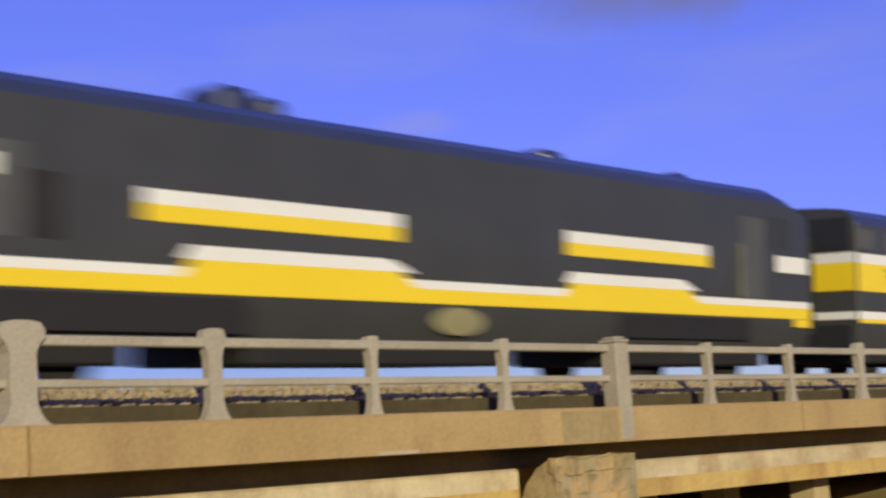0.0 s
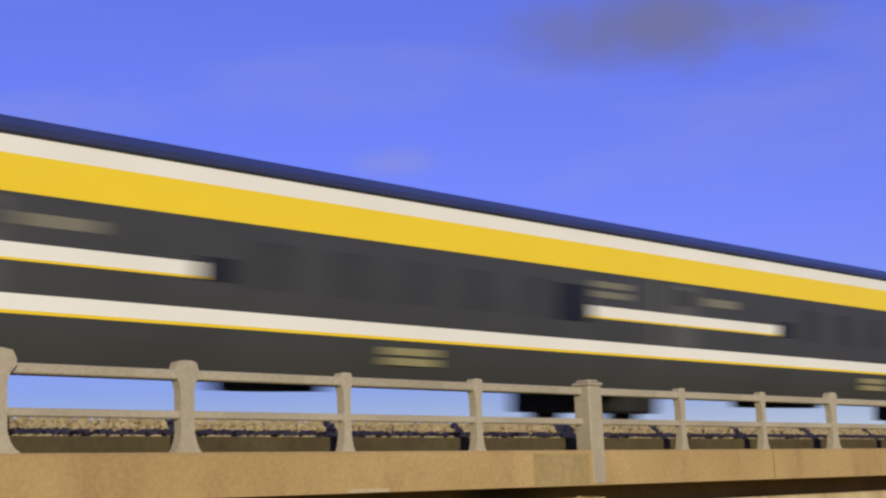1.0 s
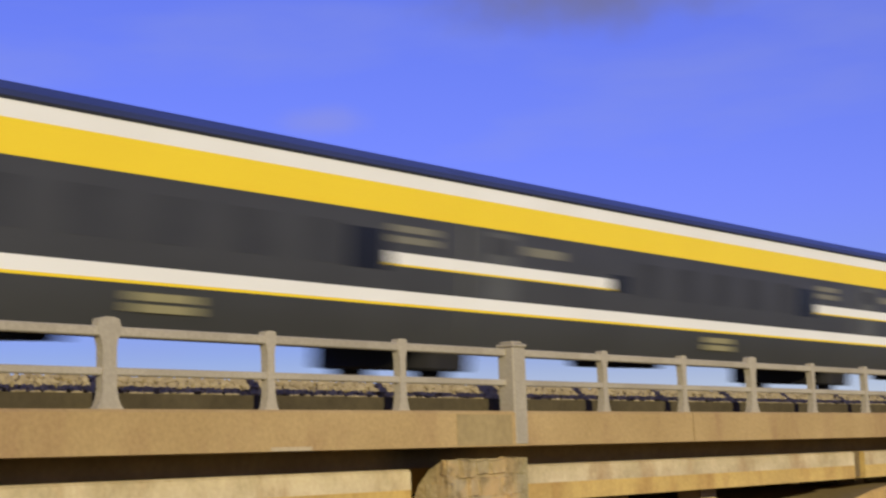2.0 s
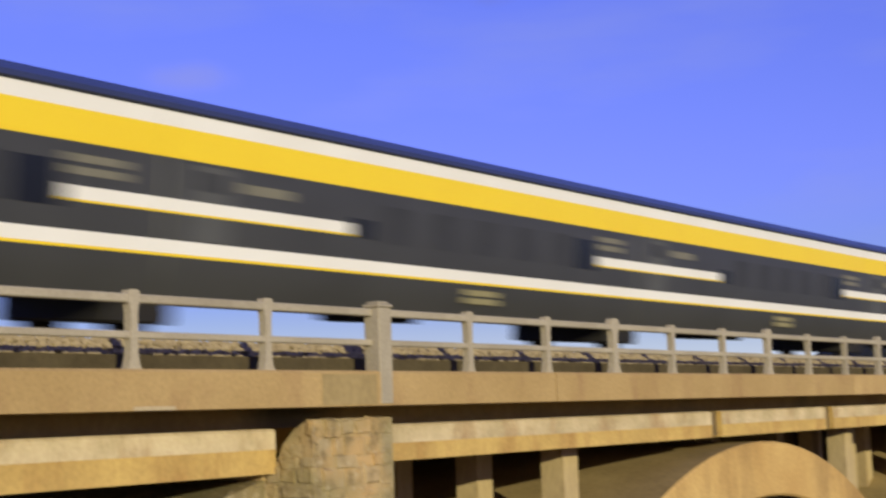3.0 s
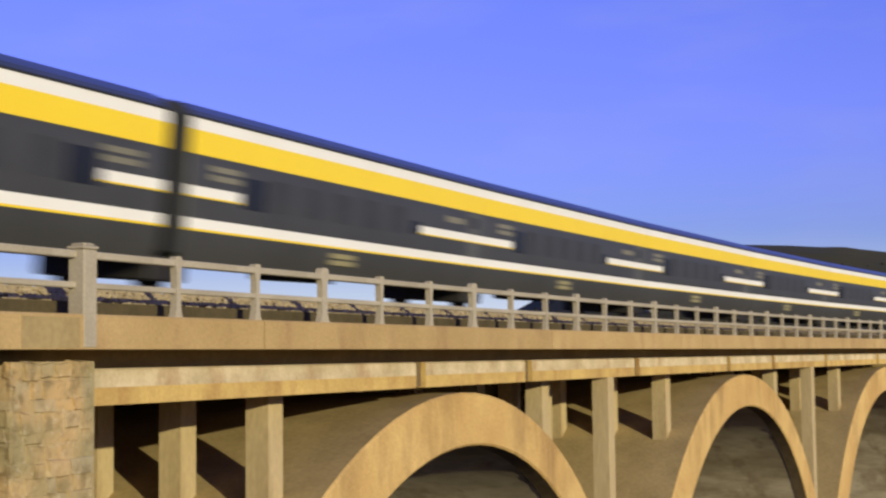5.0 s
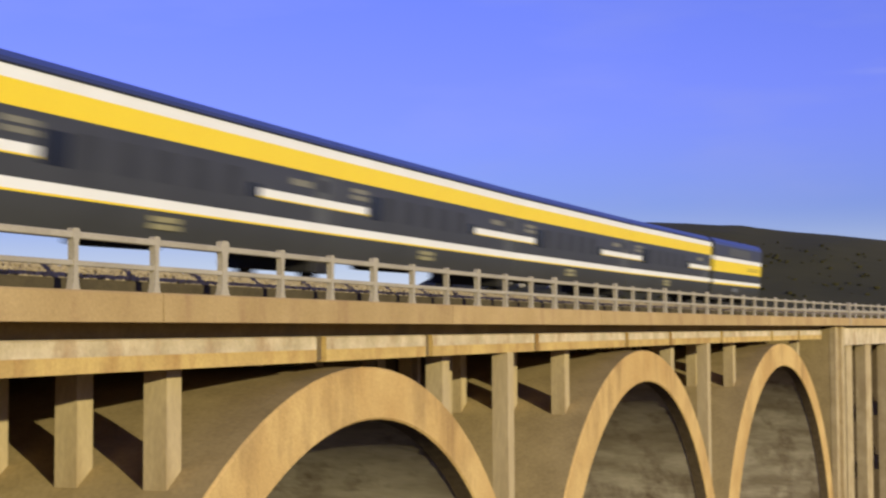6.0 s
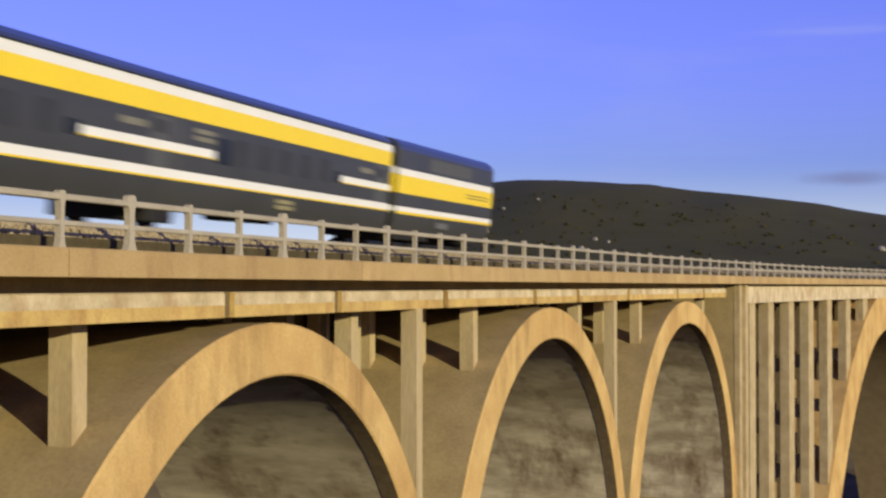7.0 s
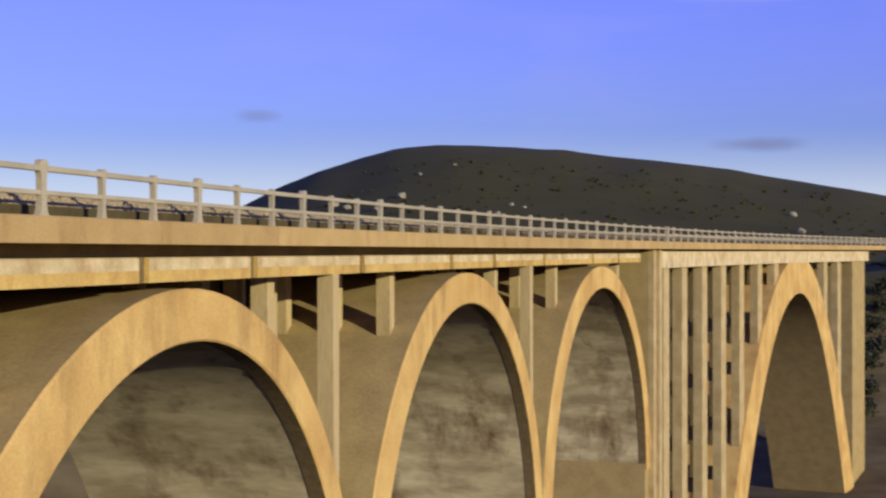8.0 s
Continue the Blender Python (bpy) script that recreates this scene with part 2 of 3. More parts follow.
def prism(outline, w0, w1):
    """An outline of (s, z) in the bridge's face, given thickness from w0 to w1."""
    bm = bmesh.new()
    a = [bm.verts.new(place(s, w0, z)) for s, z in outline]
    b = [bm.verts.new(place(s, w1, z)) for s, z in outline]
    k = len(outline)
    for i in range(k):
        bm.faces.new((a[i], a[(i + 1) % k], b[(i + 1) % k], b[i]))
    return bm, a, b


def rect(w0, w1, z0, z1):
    return [(w0, z0), (w1, z0), (w1, z1), (w0, z1)]


LEFT_END, RIGHT_END = -300.0, 330.0
PIER_Z = -34.0

# ---- ground ----
RIDGE = [(-30, 60), (-12, 75), (-2.8, 92), (-1.4, 104), (0.6, 120), (1.6, 129), (2.6, 139), (4.6, 150), (6.7, 161), (8.8, 173), (10.9, 179), (13.4, 183), (15.1, 177), (16.4, 161), (18.1, 136), (19.3, 111), (20.8, 76), (22.5, 30), (26, 5), (60, 0)]


def step01(a, b, v):
    v = min(1, max(0, (v - a) / (b - a)))
    return v * v * (3 - 2 * v)


def ground_height(x, y):
    d = math.hypot(x, y)
    bearing = math.degrees(math.atan2(-x, y))
    w = -OUT - x
    rough = noise.fractal((x * 0.03, y * 0.03, 0), 1, 2, 4)
    # knoll under the camera, falling off to the valley
    near = -1.65 - 0.42 * max(0, min(d, 9) - 1.2) - 0.2 * max(0, d - 9) - 0.12 * max(0, d - 60)
    # rocky bank behind the bridge, with a scrubby plateau on top
    bank = -27 + 20 * step01(2, 34, w) + 4.5 * step01(34, 170, w) + (1.3 * rough + 0.5 * noise.noise((x * 0.25, y * 0.25, 3.0))) * step01(6, 16, w)
    low = max(near, bank)
    low = max(low, -58)
    # embankment at the near end
    e = 1 - step01(-34, -20, y - START)
    low = low * (1 - e) + e * min(0.0, max(-8, -(max(0, abs(w - 2.7) - 4.5)) * 0.6))
    if d < 14:
        low = max(low, near)
    # hill beyond
    crest = np.interp(bearing, [b for b, _ in RIDGE], [h for _, h in RIDGE]) * 0.1914
    h = step01(215, 520, d)
    far = low * (1 - step01(180, 240, d)) + (-4.0) * step01(180, 240, d)
    hill = crest * h + 2.0 * rough * h * (1 - step01(440, 520, d))
    return (far + hill * 1.0 + 4.0 * h) - 40 * step01(700, 2500, d)


def ground():
    bm = bmesh.new()
    angles = [-180 + 1.0 * i for i in range(120)] + [-60 + 0.4 * i for i in range(300)] + [60 + 1.0 * i for i in range(120)]
    radii = [0.0] + [1.0 * 1.055 ** i for i in range(150)]
    radii = [r for r in radii if r < 3200]
    centre = bm.verts.new((0, 0, ground_height(0, 0)))
    rings = []
    for r in radii[1:]:
        ring = []
        for a in angles:
            x, y = -math.sin(radians(a)) * r, math.cos(radians(a)) * r
            ring.append(bm.verts.new((x, y, ground_height(x, y))))
        rings.append(ring)
    k = len(angles)
    for i in range(k):
        bm.faces.new((centre, rings[0][i], rings[0][(i + 1) % k]))
    for a, b in zip(rings, rings[1:]):
        for i in range(k):
            bm.faces.new((a[i], b[i], b[(i + 1) % k], a[(i + 1) % k]))
    ob = part("ground", bm, GROUND)
    for f in ob.data.polygons:
        f.use_smooth = True
    return tagged(ob, "rocky tan valley banks and a dark scrub-covered hill", "ground", kind="structure")


def ground_material():
    m = ROCK.copy()
    m.name = "ground"
    n, l = m.node_tree.nodes, m.node_tree.links
    b = n["Principled BSDF"]
    old = b.inputs["Base Color"].links[0].from_socket
    scrub = n.new("ShaderNodeMix")
    scrub.data_type = "RGBA"
    patch = n.new("ShaderNodeTexNoise")
    patch.inputs["Scale"].default_value, patch.inputs["Detail"].default_value = 0.06, 6
    tc = n.new("ShaderNodeTexCoord")
    l.new(tc.outputs["Object"], patch.inputs["Vector"])
    green = n.new("ShaderNodeMix")
    green.data_type = "RGBA"
    green.inputs[6].default_value, green.inputs[7].default_value = (0.046, 0.04, 0.01, 1), (0.08, 0.068, 0.02, 1)
    l.new(patch.outputs[0], green.inputs[0])
    # scrub grows beyond the rocky banks
    length = n.new("ShaderNodeVectorMath")
    length.operation = "LENGTH"
    l.new(tc.outputs["Object"], length.inputs[0])
    add = n.new("ShaderNodeMath")
    add.operation = "MULTIPLY_ADD"
    add.inputs[1].default_value = 60
    l.new(patch.outputs[0], add.inputs[0])
    l.new(length.outputs["Value"], add.inputs[2])
    mr = n.new("ShaderNodeMapRange")
    mr.inputs[1].default_value, mr.inputs[2].default_value = 255, 295
    l.new(add.outputs[0], mr.inputs[0])
    split = n.new("ShaderNodeSeparateXYZ")
    l.new(tc.outputs["Object"], split.inputs[0])
    up = n.new("ShaderNodeMath")
    up.operation = "MULTIPLY_ADD"
    up.inputs[1].default_value = 4
    l.new(patch.outputs[0], up.inputs[0])
    l.new(split.outputs["Z"], up.inputs[2])
    plateau = n.new("ShaderNodeMapRange")
    plateau.inputs[1].default_value, plateau.inputs[2].default_value = -6.6, -5.4
    l.new(up.outputs[0], plateau.inputs[0])
    either = n.new("ShaderNodeMath")
    either.operation = "MAXIMUM"
    l.new(plateau.outputs[0], either.inputs[0])
    l.new(mr.outputs[0], either.inputs[1])
    l.new(either.outputs[0], scrub.inputs[0])
    l.new(old, scrub.inputs[6])
    l.new(green.outputs[2], scrub.inputs[7])
    l.new(scrub.outputs[2], b.inputs["Base Color"])
    return m


GROUND = ground_material()
ground()



def on_hill(bearing, height):
    """The place on the hill that shows at that bearing and height over the horizon, in degrees."""
    a = radians(bearing)
    for i in range(700):
        d = 170 + i * 0.5
        x, y = -math.sin(a) * d, math.cos(a) * d
        if ground_height(x, y) >= d * math.tan(radians(height)):
            break
    return x, y, ground_height(x, y)


def lump(rnd, r, flat=0.7, sub=1):
    bm = bmesh.new()
    bmesh.ops.create_icosphere(bm, subdivisions=sub, radius=r)
    for v in bm.verts:
        v.co *= rnd.uniform(0.75, 1.2)
        v.co.z *= flat
    return bm


def hill_details():
    rnd = random.Random(11)
    # pale boulders on the slope
    for bearing, height, r in ((14.9, 2.0, 1.2), (14.2, 2.85, 0.6), (11.3, 1.35, 0.7), (10.8, 1.7, 0.6), (0.5, 1.27, 1.0), (0.2, 0.65, 1.0), (12.9, 3.2, 0.5), (10.3, 1.6, 0.5), (17.4, 1.68, 1.2), (16.9, 1.58, 0.9), (15.8, 1.5, 1.1), (15.4, 1.64, 0.8)):
        x, y, z = on_hill(bearing, height)
        o = part("boulder", lump(rnd, r, 0.75, 2), BOULDER, m=pose(x, y, z + r * 0.3, 0, 0, rnd.uniform(0, 360)))
        tagged(o, "pale weathered boulder on the scrubby hillside", "boulder", "boulders on the hill")
    # low scrub over hill and plateau
    verts, faces = [], []
    base = lump(rnd, 1.0, 0.8, 1)
    bv, bf = [v.co.copy() for v in base.verts], [[v.index for v in f.verts] for f in base.faces]
    base.free()
    for i in range(1600):
        bearing = rnd.uniform(-6, 42)
        d = rnd.uniform(140, 420)
        x, y = -math.sin(radians(bearing)) * d, math.cos(radians(bearing)) * d
        w = -OUT - x
        if d < 250 and w < 38:
            continue
        k = rnd.uniform(0.3, 0.8)
        z = ground_height(x, y) + 0.1
        n = len(verts)
        turn = rnd.uniform(0, 6.28)
        ca, sb = math.cos(turn), math.sin(turn)
        for v in bv:
            q = rnd.uniform(0.8, 1.25)
            verts.append((x + (v.x * ca - v.y * sb) * k * q, y + (v.x * sb + v.y * ca) * k * q, z + v.z * k * q * 0.8))
        faces += [[n + j for j in f] for f in bf]
    me = bpy.data.meshes.new("scrub")
    me.from_pydata(verts, [], faces)
    me.materials.append(SHRUB)
    tagged(new("scrub", me), "low dark olive scrub over the hill", "scrub", kind="stuff")


hill_details()


def bush(bearing, height, r, seed):
    """A dense bush of many small leaf clumps round a short stem."""
    rnd = random.Random(seed)
    x, y, z = on_hill(bearing, height)
    t = tagged(new("bush"), "dense dark green bush on the valley's slope", "bush", "bushes beside the far pier")
    t.matrix_basis = pose(x, y, z)
    bm = bmesh.new()
    bmesh.ops.create_cone(bm, cap_ends=True, segments=8, radius1=r * 0.1, radius2=r * 0.05, depth=r, matrix=Matrix.Translation((0, 0, r * 0.3)))
    part("stem", bm, SLEEPER, t)
    verts, faces = [], []
    for i in range(420):
        d = Vector((rnd.gauss(0, 1), rnd.gauss(0, 1), rnd.gauss(0, 0.8))).normalized() * r * rnd.uniform(0.45, 1.0) * (0.8 + 0.35 * math.sin(seed + i // 30 * 2.1))
        d.z = d.z * 0.8 + r * 0.65
        a = [Vector((rnd.uniform(-1, 1), rnd.uniform(-1, 1), rnd.uniform(-1, 1))) * r * 0.17 for q in range(4)]
        n = len(verts)
        verts += [d + q for q in a]
        faces += [(n, n + 1, n + 2), (n, n + 2, n + 3), (n, n + 1, n + 3), (n + 1, n + 2, n + 3)]
    me = bpy.data.meshes.new("foliage")
    me.from_pydata(verts, [], faces)
    me.materials.append(LEAF)
    o = new("foliage", me)
    o.parent = t


for i, (bearing, height, r) in enumerate(((-1.95, -6.0, 1.9), (-2.15, -5.2, 1.6), (-2.1, -4.3, 2.0), (-2.45, -3.7, 1.7), (-2.3, -2.9, 1.9), (-2.6, -2.2, 1.6), (-2.65, -1.5, 1.7))):
    bush(bearing, height, r, i)

# ---- viaduct ----
viaduct = tagged(new("viaduct"), "tan concrete railway viaduct with round open-spandrel arches", "viaduct", kind="structure")


def deck():
    part("deck_slab", sweep([(0.0, 0.2), (1.3, 0.15), (7.8, 0.15), (9.1, 0.2), (9.1, 0.5), (0.0, 0.5)], LEFT_END, RIGHT_END, 3), CONCRETE, viaduct)
    # separate underside, darkened: the shade below the deck is put into its colour
    part("deck_beam", sweep([(1.35, -0.13), (7.75, -0.13), (7.8, 0.148), (1.3, 0.148)], LEFT_END, RIGHT_END, 3), STAIN_SHADE_TAN, viaduct, "underside of the deck, its shade put into a darker tan")
    # parapet kerbs in lengths between the pillars
    for w0, w1 in ((-0.06, 0.32), (8.78, 9.16)):
        for a in range(-16, 120, 6):
            s0, s1 = a * BAY + 0.02, (a + 6) * BAY - 0.02
            part("kerb", sweep([(w0, 0.15), (w1, 0.15), (w1, 0.62), (w1 - 0.03, 0.65), (w0 + 0.03, 0.65), (w0, 0.62)], s0, s1, BAY), PARAPET, viaduct)


def repair_patch(s0, s1, z0, z1):
    part("repair_patch", sweep(rect(-0.066, 0.1, z0, z1), s0, s1, 1), STAIN_SHADE_TAN, viaduct)


repair_patch(-1.5, -0.24, 0.17, 0.6)
part("lime_run", sweep(rect(-0.068, 0.1, 0.152, 0.2), -5.05, -4.35, 1), LIMED, viaduct, "pale lime run on the kerb's foot")
CROWNS = [15.6 + 27.2 * i for i in range(3)]
CROWN_Z, RING_R, RING_IN = -0.86, 13.25, 12.1


def ring(c, w0, w1, outer, inner, name, mat, bevel=0.05, back=None):
    """A stretch of semicircular vault from w0 to w1; its soffit takes the second material."""
    n = 48
    ez, iz = CROWN_Z - RING_R, -2.12 - RING_IN
    bm = bmesh.new()
    rows = []
    for i in range(n + 1):
        a = math.pi * i / n
        ca, sa_ = math.cos(a), math.sin(a)
        shift = -0.4
        at = lambda rad, base, w: bm.verts.new(place(c + (rad * ca if base == iz else shift + (rad - shift) * ca), w, base + rad * sa_))
        rows.append([at(outer, ez, w0 + bevel), at(outer, ez, w1), at(inner, iz, w1), at(inner, iz, w0 + bevel), at(inner + bevel, iz, w0), at(outer - bevel, ez, w0)])
    for a, b in zip(rows, rows[1:]):
        for i in range(6):
            f = bm.faces.new((a[i], a[(i + 1) % 6], b[(i + 1) % 6], b[i]))
            # index 1 is the soffit, index 2 the extrados in a darker tan
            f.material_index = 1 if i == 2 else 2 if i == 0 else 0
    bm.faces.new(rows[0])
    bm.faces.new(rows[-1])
    smooth(part(name, bm, (back or CONCRETE, mat, STAIN_SHADE_TAN), viaduct), 30)


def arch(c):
    # near rib's soffit darkened: brown strip, plus the crown's shade put into the colour
    ring(c, 0.6, 1.15, RING_R, RING_IN, "arch_rib", JOINT_AND_SHADE)
    ring(c, 1.15, 7.5, RING_R, RING_IN + 0.02, "vault", SOFFIT, 0.004, STAIN_SHADE_TAN)
    ring(c, 7.5, 8.5, RING_R, RING_IN + 0.02, "arch_rib", SOFFIT, 0.004, STAIN_SHADE_TAN)


def column_mesh(mat):
    bm = bmesh.new()
    box(bm, -0.5, 0, -0.28, 0.28, 0, 1, 0.0)
    return mesh_of(bm, "column", mat)


COLUMN = column_mesh(PILLAR)


def column(s, w, z0, z1, slim=1.0):
    o = new("column", COLUMN)
    o.parent = viaduct
    o.matrix_basis = there(s, w, z0) @ Matrix.Diagonal((slim, slim, z1 - z0, 1))


def extrados(s):
    z = -60
    for c in CROWNS:
        d = abs(s - c + 0.4) * RING_R / (RING_R + 0.4)
        if d < RING_R:
            z = max(z, CROWN_Z - RING_R + math.sqrt(RING_R ** 2 - d * d))
    return max(z, CROWN_Z - RING_R)


def spandrels():
    for c in CROWNS:
        # rows of columns on the vault either side of the crown
        for d in (-7.6, 7.5):
            base = min(extrados(c + d - 0.28), extrados(c + d + 0.28)) - 0.05
            for k in range(4):
                column(c + d, (1.5 if d < 0 else 1.45) + 1.98 * k, base, -0.12)
        # tall column at the joint with the next arch, and lesser ones behind it
        if c + 13 < 79:
            column(c + 10.8, 0.6, min(extrados(c + 10.5), extrados(c + 11.1)) - 0.05, -0.66)
            for w in (3.5, 4.6, 6.2):
                column(c + 13.3, w, CROWN_Z - RING_R, -0.12, 0.45)
    # spandrel beams along the front row, with open notches beside the crowns
    cuts = [0.3]
    for c in CROWNS:
        cuts += [c - 2.75, c + 4.0, c + 13.6 - 0.2 if c < 60 else 80.4]
    cuts = [-34.0, -22.0, -10.0, -1.44] + cuts
    for a, b in zip(cuts, cuts[1:]):
        if a == -1.44:
            continue
        w, low = (0.6, -0.69) if a > 0 else (0.85, -0.76)
        bm = sweep([(w, low), (1.9, low), (1.9, -0.134), (w + 0.04, -0.134), (w, -0.17), (w, -0.42)], a + (0.26 if a > 1 else 0), b - (0.26 if b > 1 else 0), 2)
        for f in bm.faces:
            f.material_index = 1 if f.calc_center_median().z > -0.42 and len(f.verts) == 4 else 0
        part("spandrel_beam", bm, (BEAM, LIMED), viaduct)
        if b > 1:
            part("joint_block", sweep(rect(0.72, 1.9, -0.66, -0.136), b - 0.26, b + (0.26 if b < 80 else 0), 1), JOINT_AND_SHADE, viaduct)
        part("spandrel_beam", sweep(rect(7.3, 8.5, -0.69, -0.134), a + 0.14, b - 0.14, 3), BEAM, viaduct)


def far_shade_walls():
    """Solid walls added between the vaults' backs and the deck on the far side, to block light."""
    for c in CROWNS:
        n = 24
        top = [(c - 13.6 + 27.2 * i / n, -0.68) for i in range(n + 1)]
        low = [(q, min(-0.7, extrados(q)) - 0.08) for q, _ in reversed(top)]
        bm, a, b = prism(top + low, 8.12, 8.46)
        k = n + 1
        for side in (a, b):
            for i in range(n):
                bm.faces.new((side[i], side[i + 1], side[2 * k - 2 - i], side[2 * k - 1 - i]))
        # near-black colour puts the spandrels' shade into these added walls
        part("far_shade_wall", bm, STAIN_AND_SHADE, viaduct)


def plain_pier(s0, s1, w0, w1, z1, name="pier", mat=CONCRETE):
    return part(name, sweep(rect(w0, w1, PIER_Z, z1), s0, s1, 3), mat, viaduct)


def low_piers():
    foot = CROWN_Z - RING_R + 0.3
    for c in CROWNS[:-1]:
        plain_pier(c + 12.0, c + 15.2, 0.6, 8.5, foot)
    plain_pier(0.3, 3.6, 0.6, 8.5, foot)
    plain_pier(82.0, 83.0, 0.72, 8.38, foot, mat=STAIN_SHADE_TAN)
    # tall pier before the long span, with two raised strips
    plain_pier(83.0, 85.6, 0.7, 8.4, 0.0, mat=STAIN_SHADE_TAN)
    for a, b in ((83.0, 83.7), (84.8, 85.6)):
        part("pilaster", sweep(rect(0.35, 0.75, PIER_Z, 0.1), a, b, 2), PILLAR, viaduct)


def long_span():
    """Girder on slender columns, then the tall arch beyond them."""
    part("girder", sweep([(0.5, -1.15), (8.6, -1.15), (8.6, -0.02), (0.5, -0.02)], 85.6, 172, 4), LIMED, viaduct)
    c, n, fall = 139.2, 48, 40.0
    foot = lambda s: max(-58, -0.45 - fall * ((s - c) / (38.6 if s < c else 31.4)) ** 2) - 0.3
    for s in (88.6, 94.6, 101.6, 108.6, 115.6, 123.0, 130.0):
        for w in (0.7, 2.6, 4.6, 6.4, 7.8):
            # rear rows are darker: the shade between the columns is put into their colour
            part("tall_column", sweep(rect(w, w + 0.7, foot(s - 0.9), -1.15), s - 0.9, s + 0.9, 2), PILLAR if w < 1 else JOINT_AND_SHADE, viaduct)
        for z in (-6.5, -10.5, -14.5, -18.5):
            if z < foot(s) + 1:
                continue
            # struts in darker tan, again with the gaps' shade in the colour
            part("cross_strut", sweep(rect(0.9, 8.3, z, z + 1.0), s - 0.5, s + 0.5, 2), STAIN_SHADE_TAN, viaduct)
    bm = bmesh.new()
    rows = []
    for i in range(n + 1):
        u = -1 + 2 * i / n
        so, si = c + u * (38.6 if u < 0 else 31.4), c + u * (34.2 if u < 0 else 27.8)
        zo, zi = -0.45 - fall * u * u, -4.16 - fall * u * u
        rows.append([bm.verts.new(place(*q)) for q in ((so, 0.5, zo), (so, 8.5, zo), (si, 8.5, zi), (si, 0.5, zi))])
    for a, b in zip(rows, rows[1:]):
        for i in range(4):
            bm.faces.new((a[i], a[(i + 1) % 4], b[(i + 1) % 4], b[i]))
    bm.faces.new(rows[0])
    bm.faces.new(rows[-1])
    bm.faces.index_update()
    # the soffit takes the darker tan
    for f in bm.faces:
        f.material_index = 1 if f.index % 4 == 2 else 0
    smooth(part("tall_arch", bm, (CONCRETE, STAIN_SHADE_TAN), viaduct), 50)
    plain_pier(165.0, 171.0, 0.75, 8.4, -0.1, mat=STAIN_SHADE_TAN)
    for s in (152.0, 158.5):
        part("tall_column", sweep(rect(0.7, 1.4, foot(s + 0.8), -1.1), s - 0.8, s + 0.8, 2), PILLAR, viaduct)


def rubble_material(name, base, warm, pale):
    """Rubble of tan, olive and grey stones; patches of one hue run over several stones, with lichen and grain."""
    m = bpy.data.materials.new(name)
    m.use_nodes = True
    n, l = m.node_tree.nodes, m.node_tree.links
    b = n["Principled BSDF"]
    b.inputs["Roughness"].default_value, b.inputs["Specular IOR Level"].default_value = 0.95, 0.12
    at = n.new("ShaderNodeNewGeometry")

    def noise_at(scale, detail):
        t = n.new("ShaderNodeTexNoise")
        t.inputs["Scale"].default_value, t.inputs["Detail"].default_value = scale, detail
        l.new(at.outputs["Position"], t.inputs["Vector"])
        return t.outputs[0]

    def blend(fac, a, c, low, high, amount=1.0):
        r = n.new("ShaderNodeMapRange")
        r.inputs[1].default_value, r.inputs[2].default_value, r.inputs[4].default_value = low, high, amount
        l.new(fac, r.inputs[0])
        x = n.new("ShaderNodeMix")
        x.data_type = "RGBA"
        l.new(r.outputs[0], x.inputs[0])
        for k, v in ((6, a), (7, c)):
            if isinstance(v, tuple):
                x.inputs[k].default_value = (*v, 1)
            else:
                l.new(v, x.inputs[k])
        return x.outputs[2]
    info = n.new("ShaderNodeObjectInfo")
    hue = blend(noise_at(0.8, 2), base, warm, 0.4, 0.6)
    hue = blend(info.outputs["Random"], hue, pale, 0.6, 1.0, 0.7)
    hue = blend(noise_at(3.5, 6), hue, (0.19, 0.14, 0.07), 0.5, 0.68, 0.75)
    hue = blend(noise_at(9.0, 4), hue, (0.5, 0.41, 0.26), 0.56, 0.72, 0.55)
    l.new(hue, b.inputs["Base Color"])
    bump = n.new("ShaderNodeBump")
    bump.inputs["Strength"].default_value, bump.inputs["Distance"].default_value = 0.7, 0.05
    l.new(noise_at(11.0, 5), bump.inputs["Height"])
    l.new(bump.outputs[0], b.inputs["Normal"])
    return m


RUBBLE = rubble_material("rubble_stone", (0.3, 0.24, 0.12), (0.49, 0.325, 0.15), (0.36, 0.3, 0.19))
# darker olive copy of the rubble; the wing's shade is put into its colour
SHADED_RUBBLE = rubble_material("shaded_olive_rubble", (0.17, 0.145, 0.075), (0.27, 0.205, 0.1), (0.24, 0.205, 0.13))


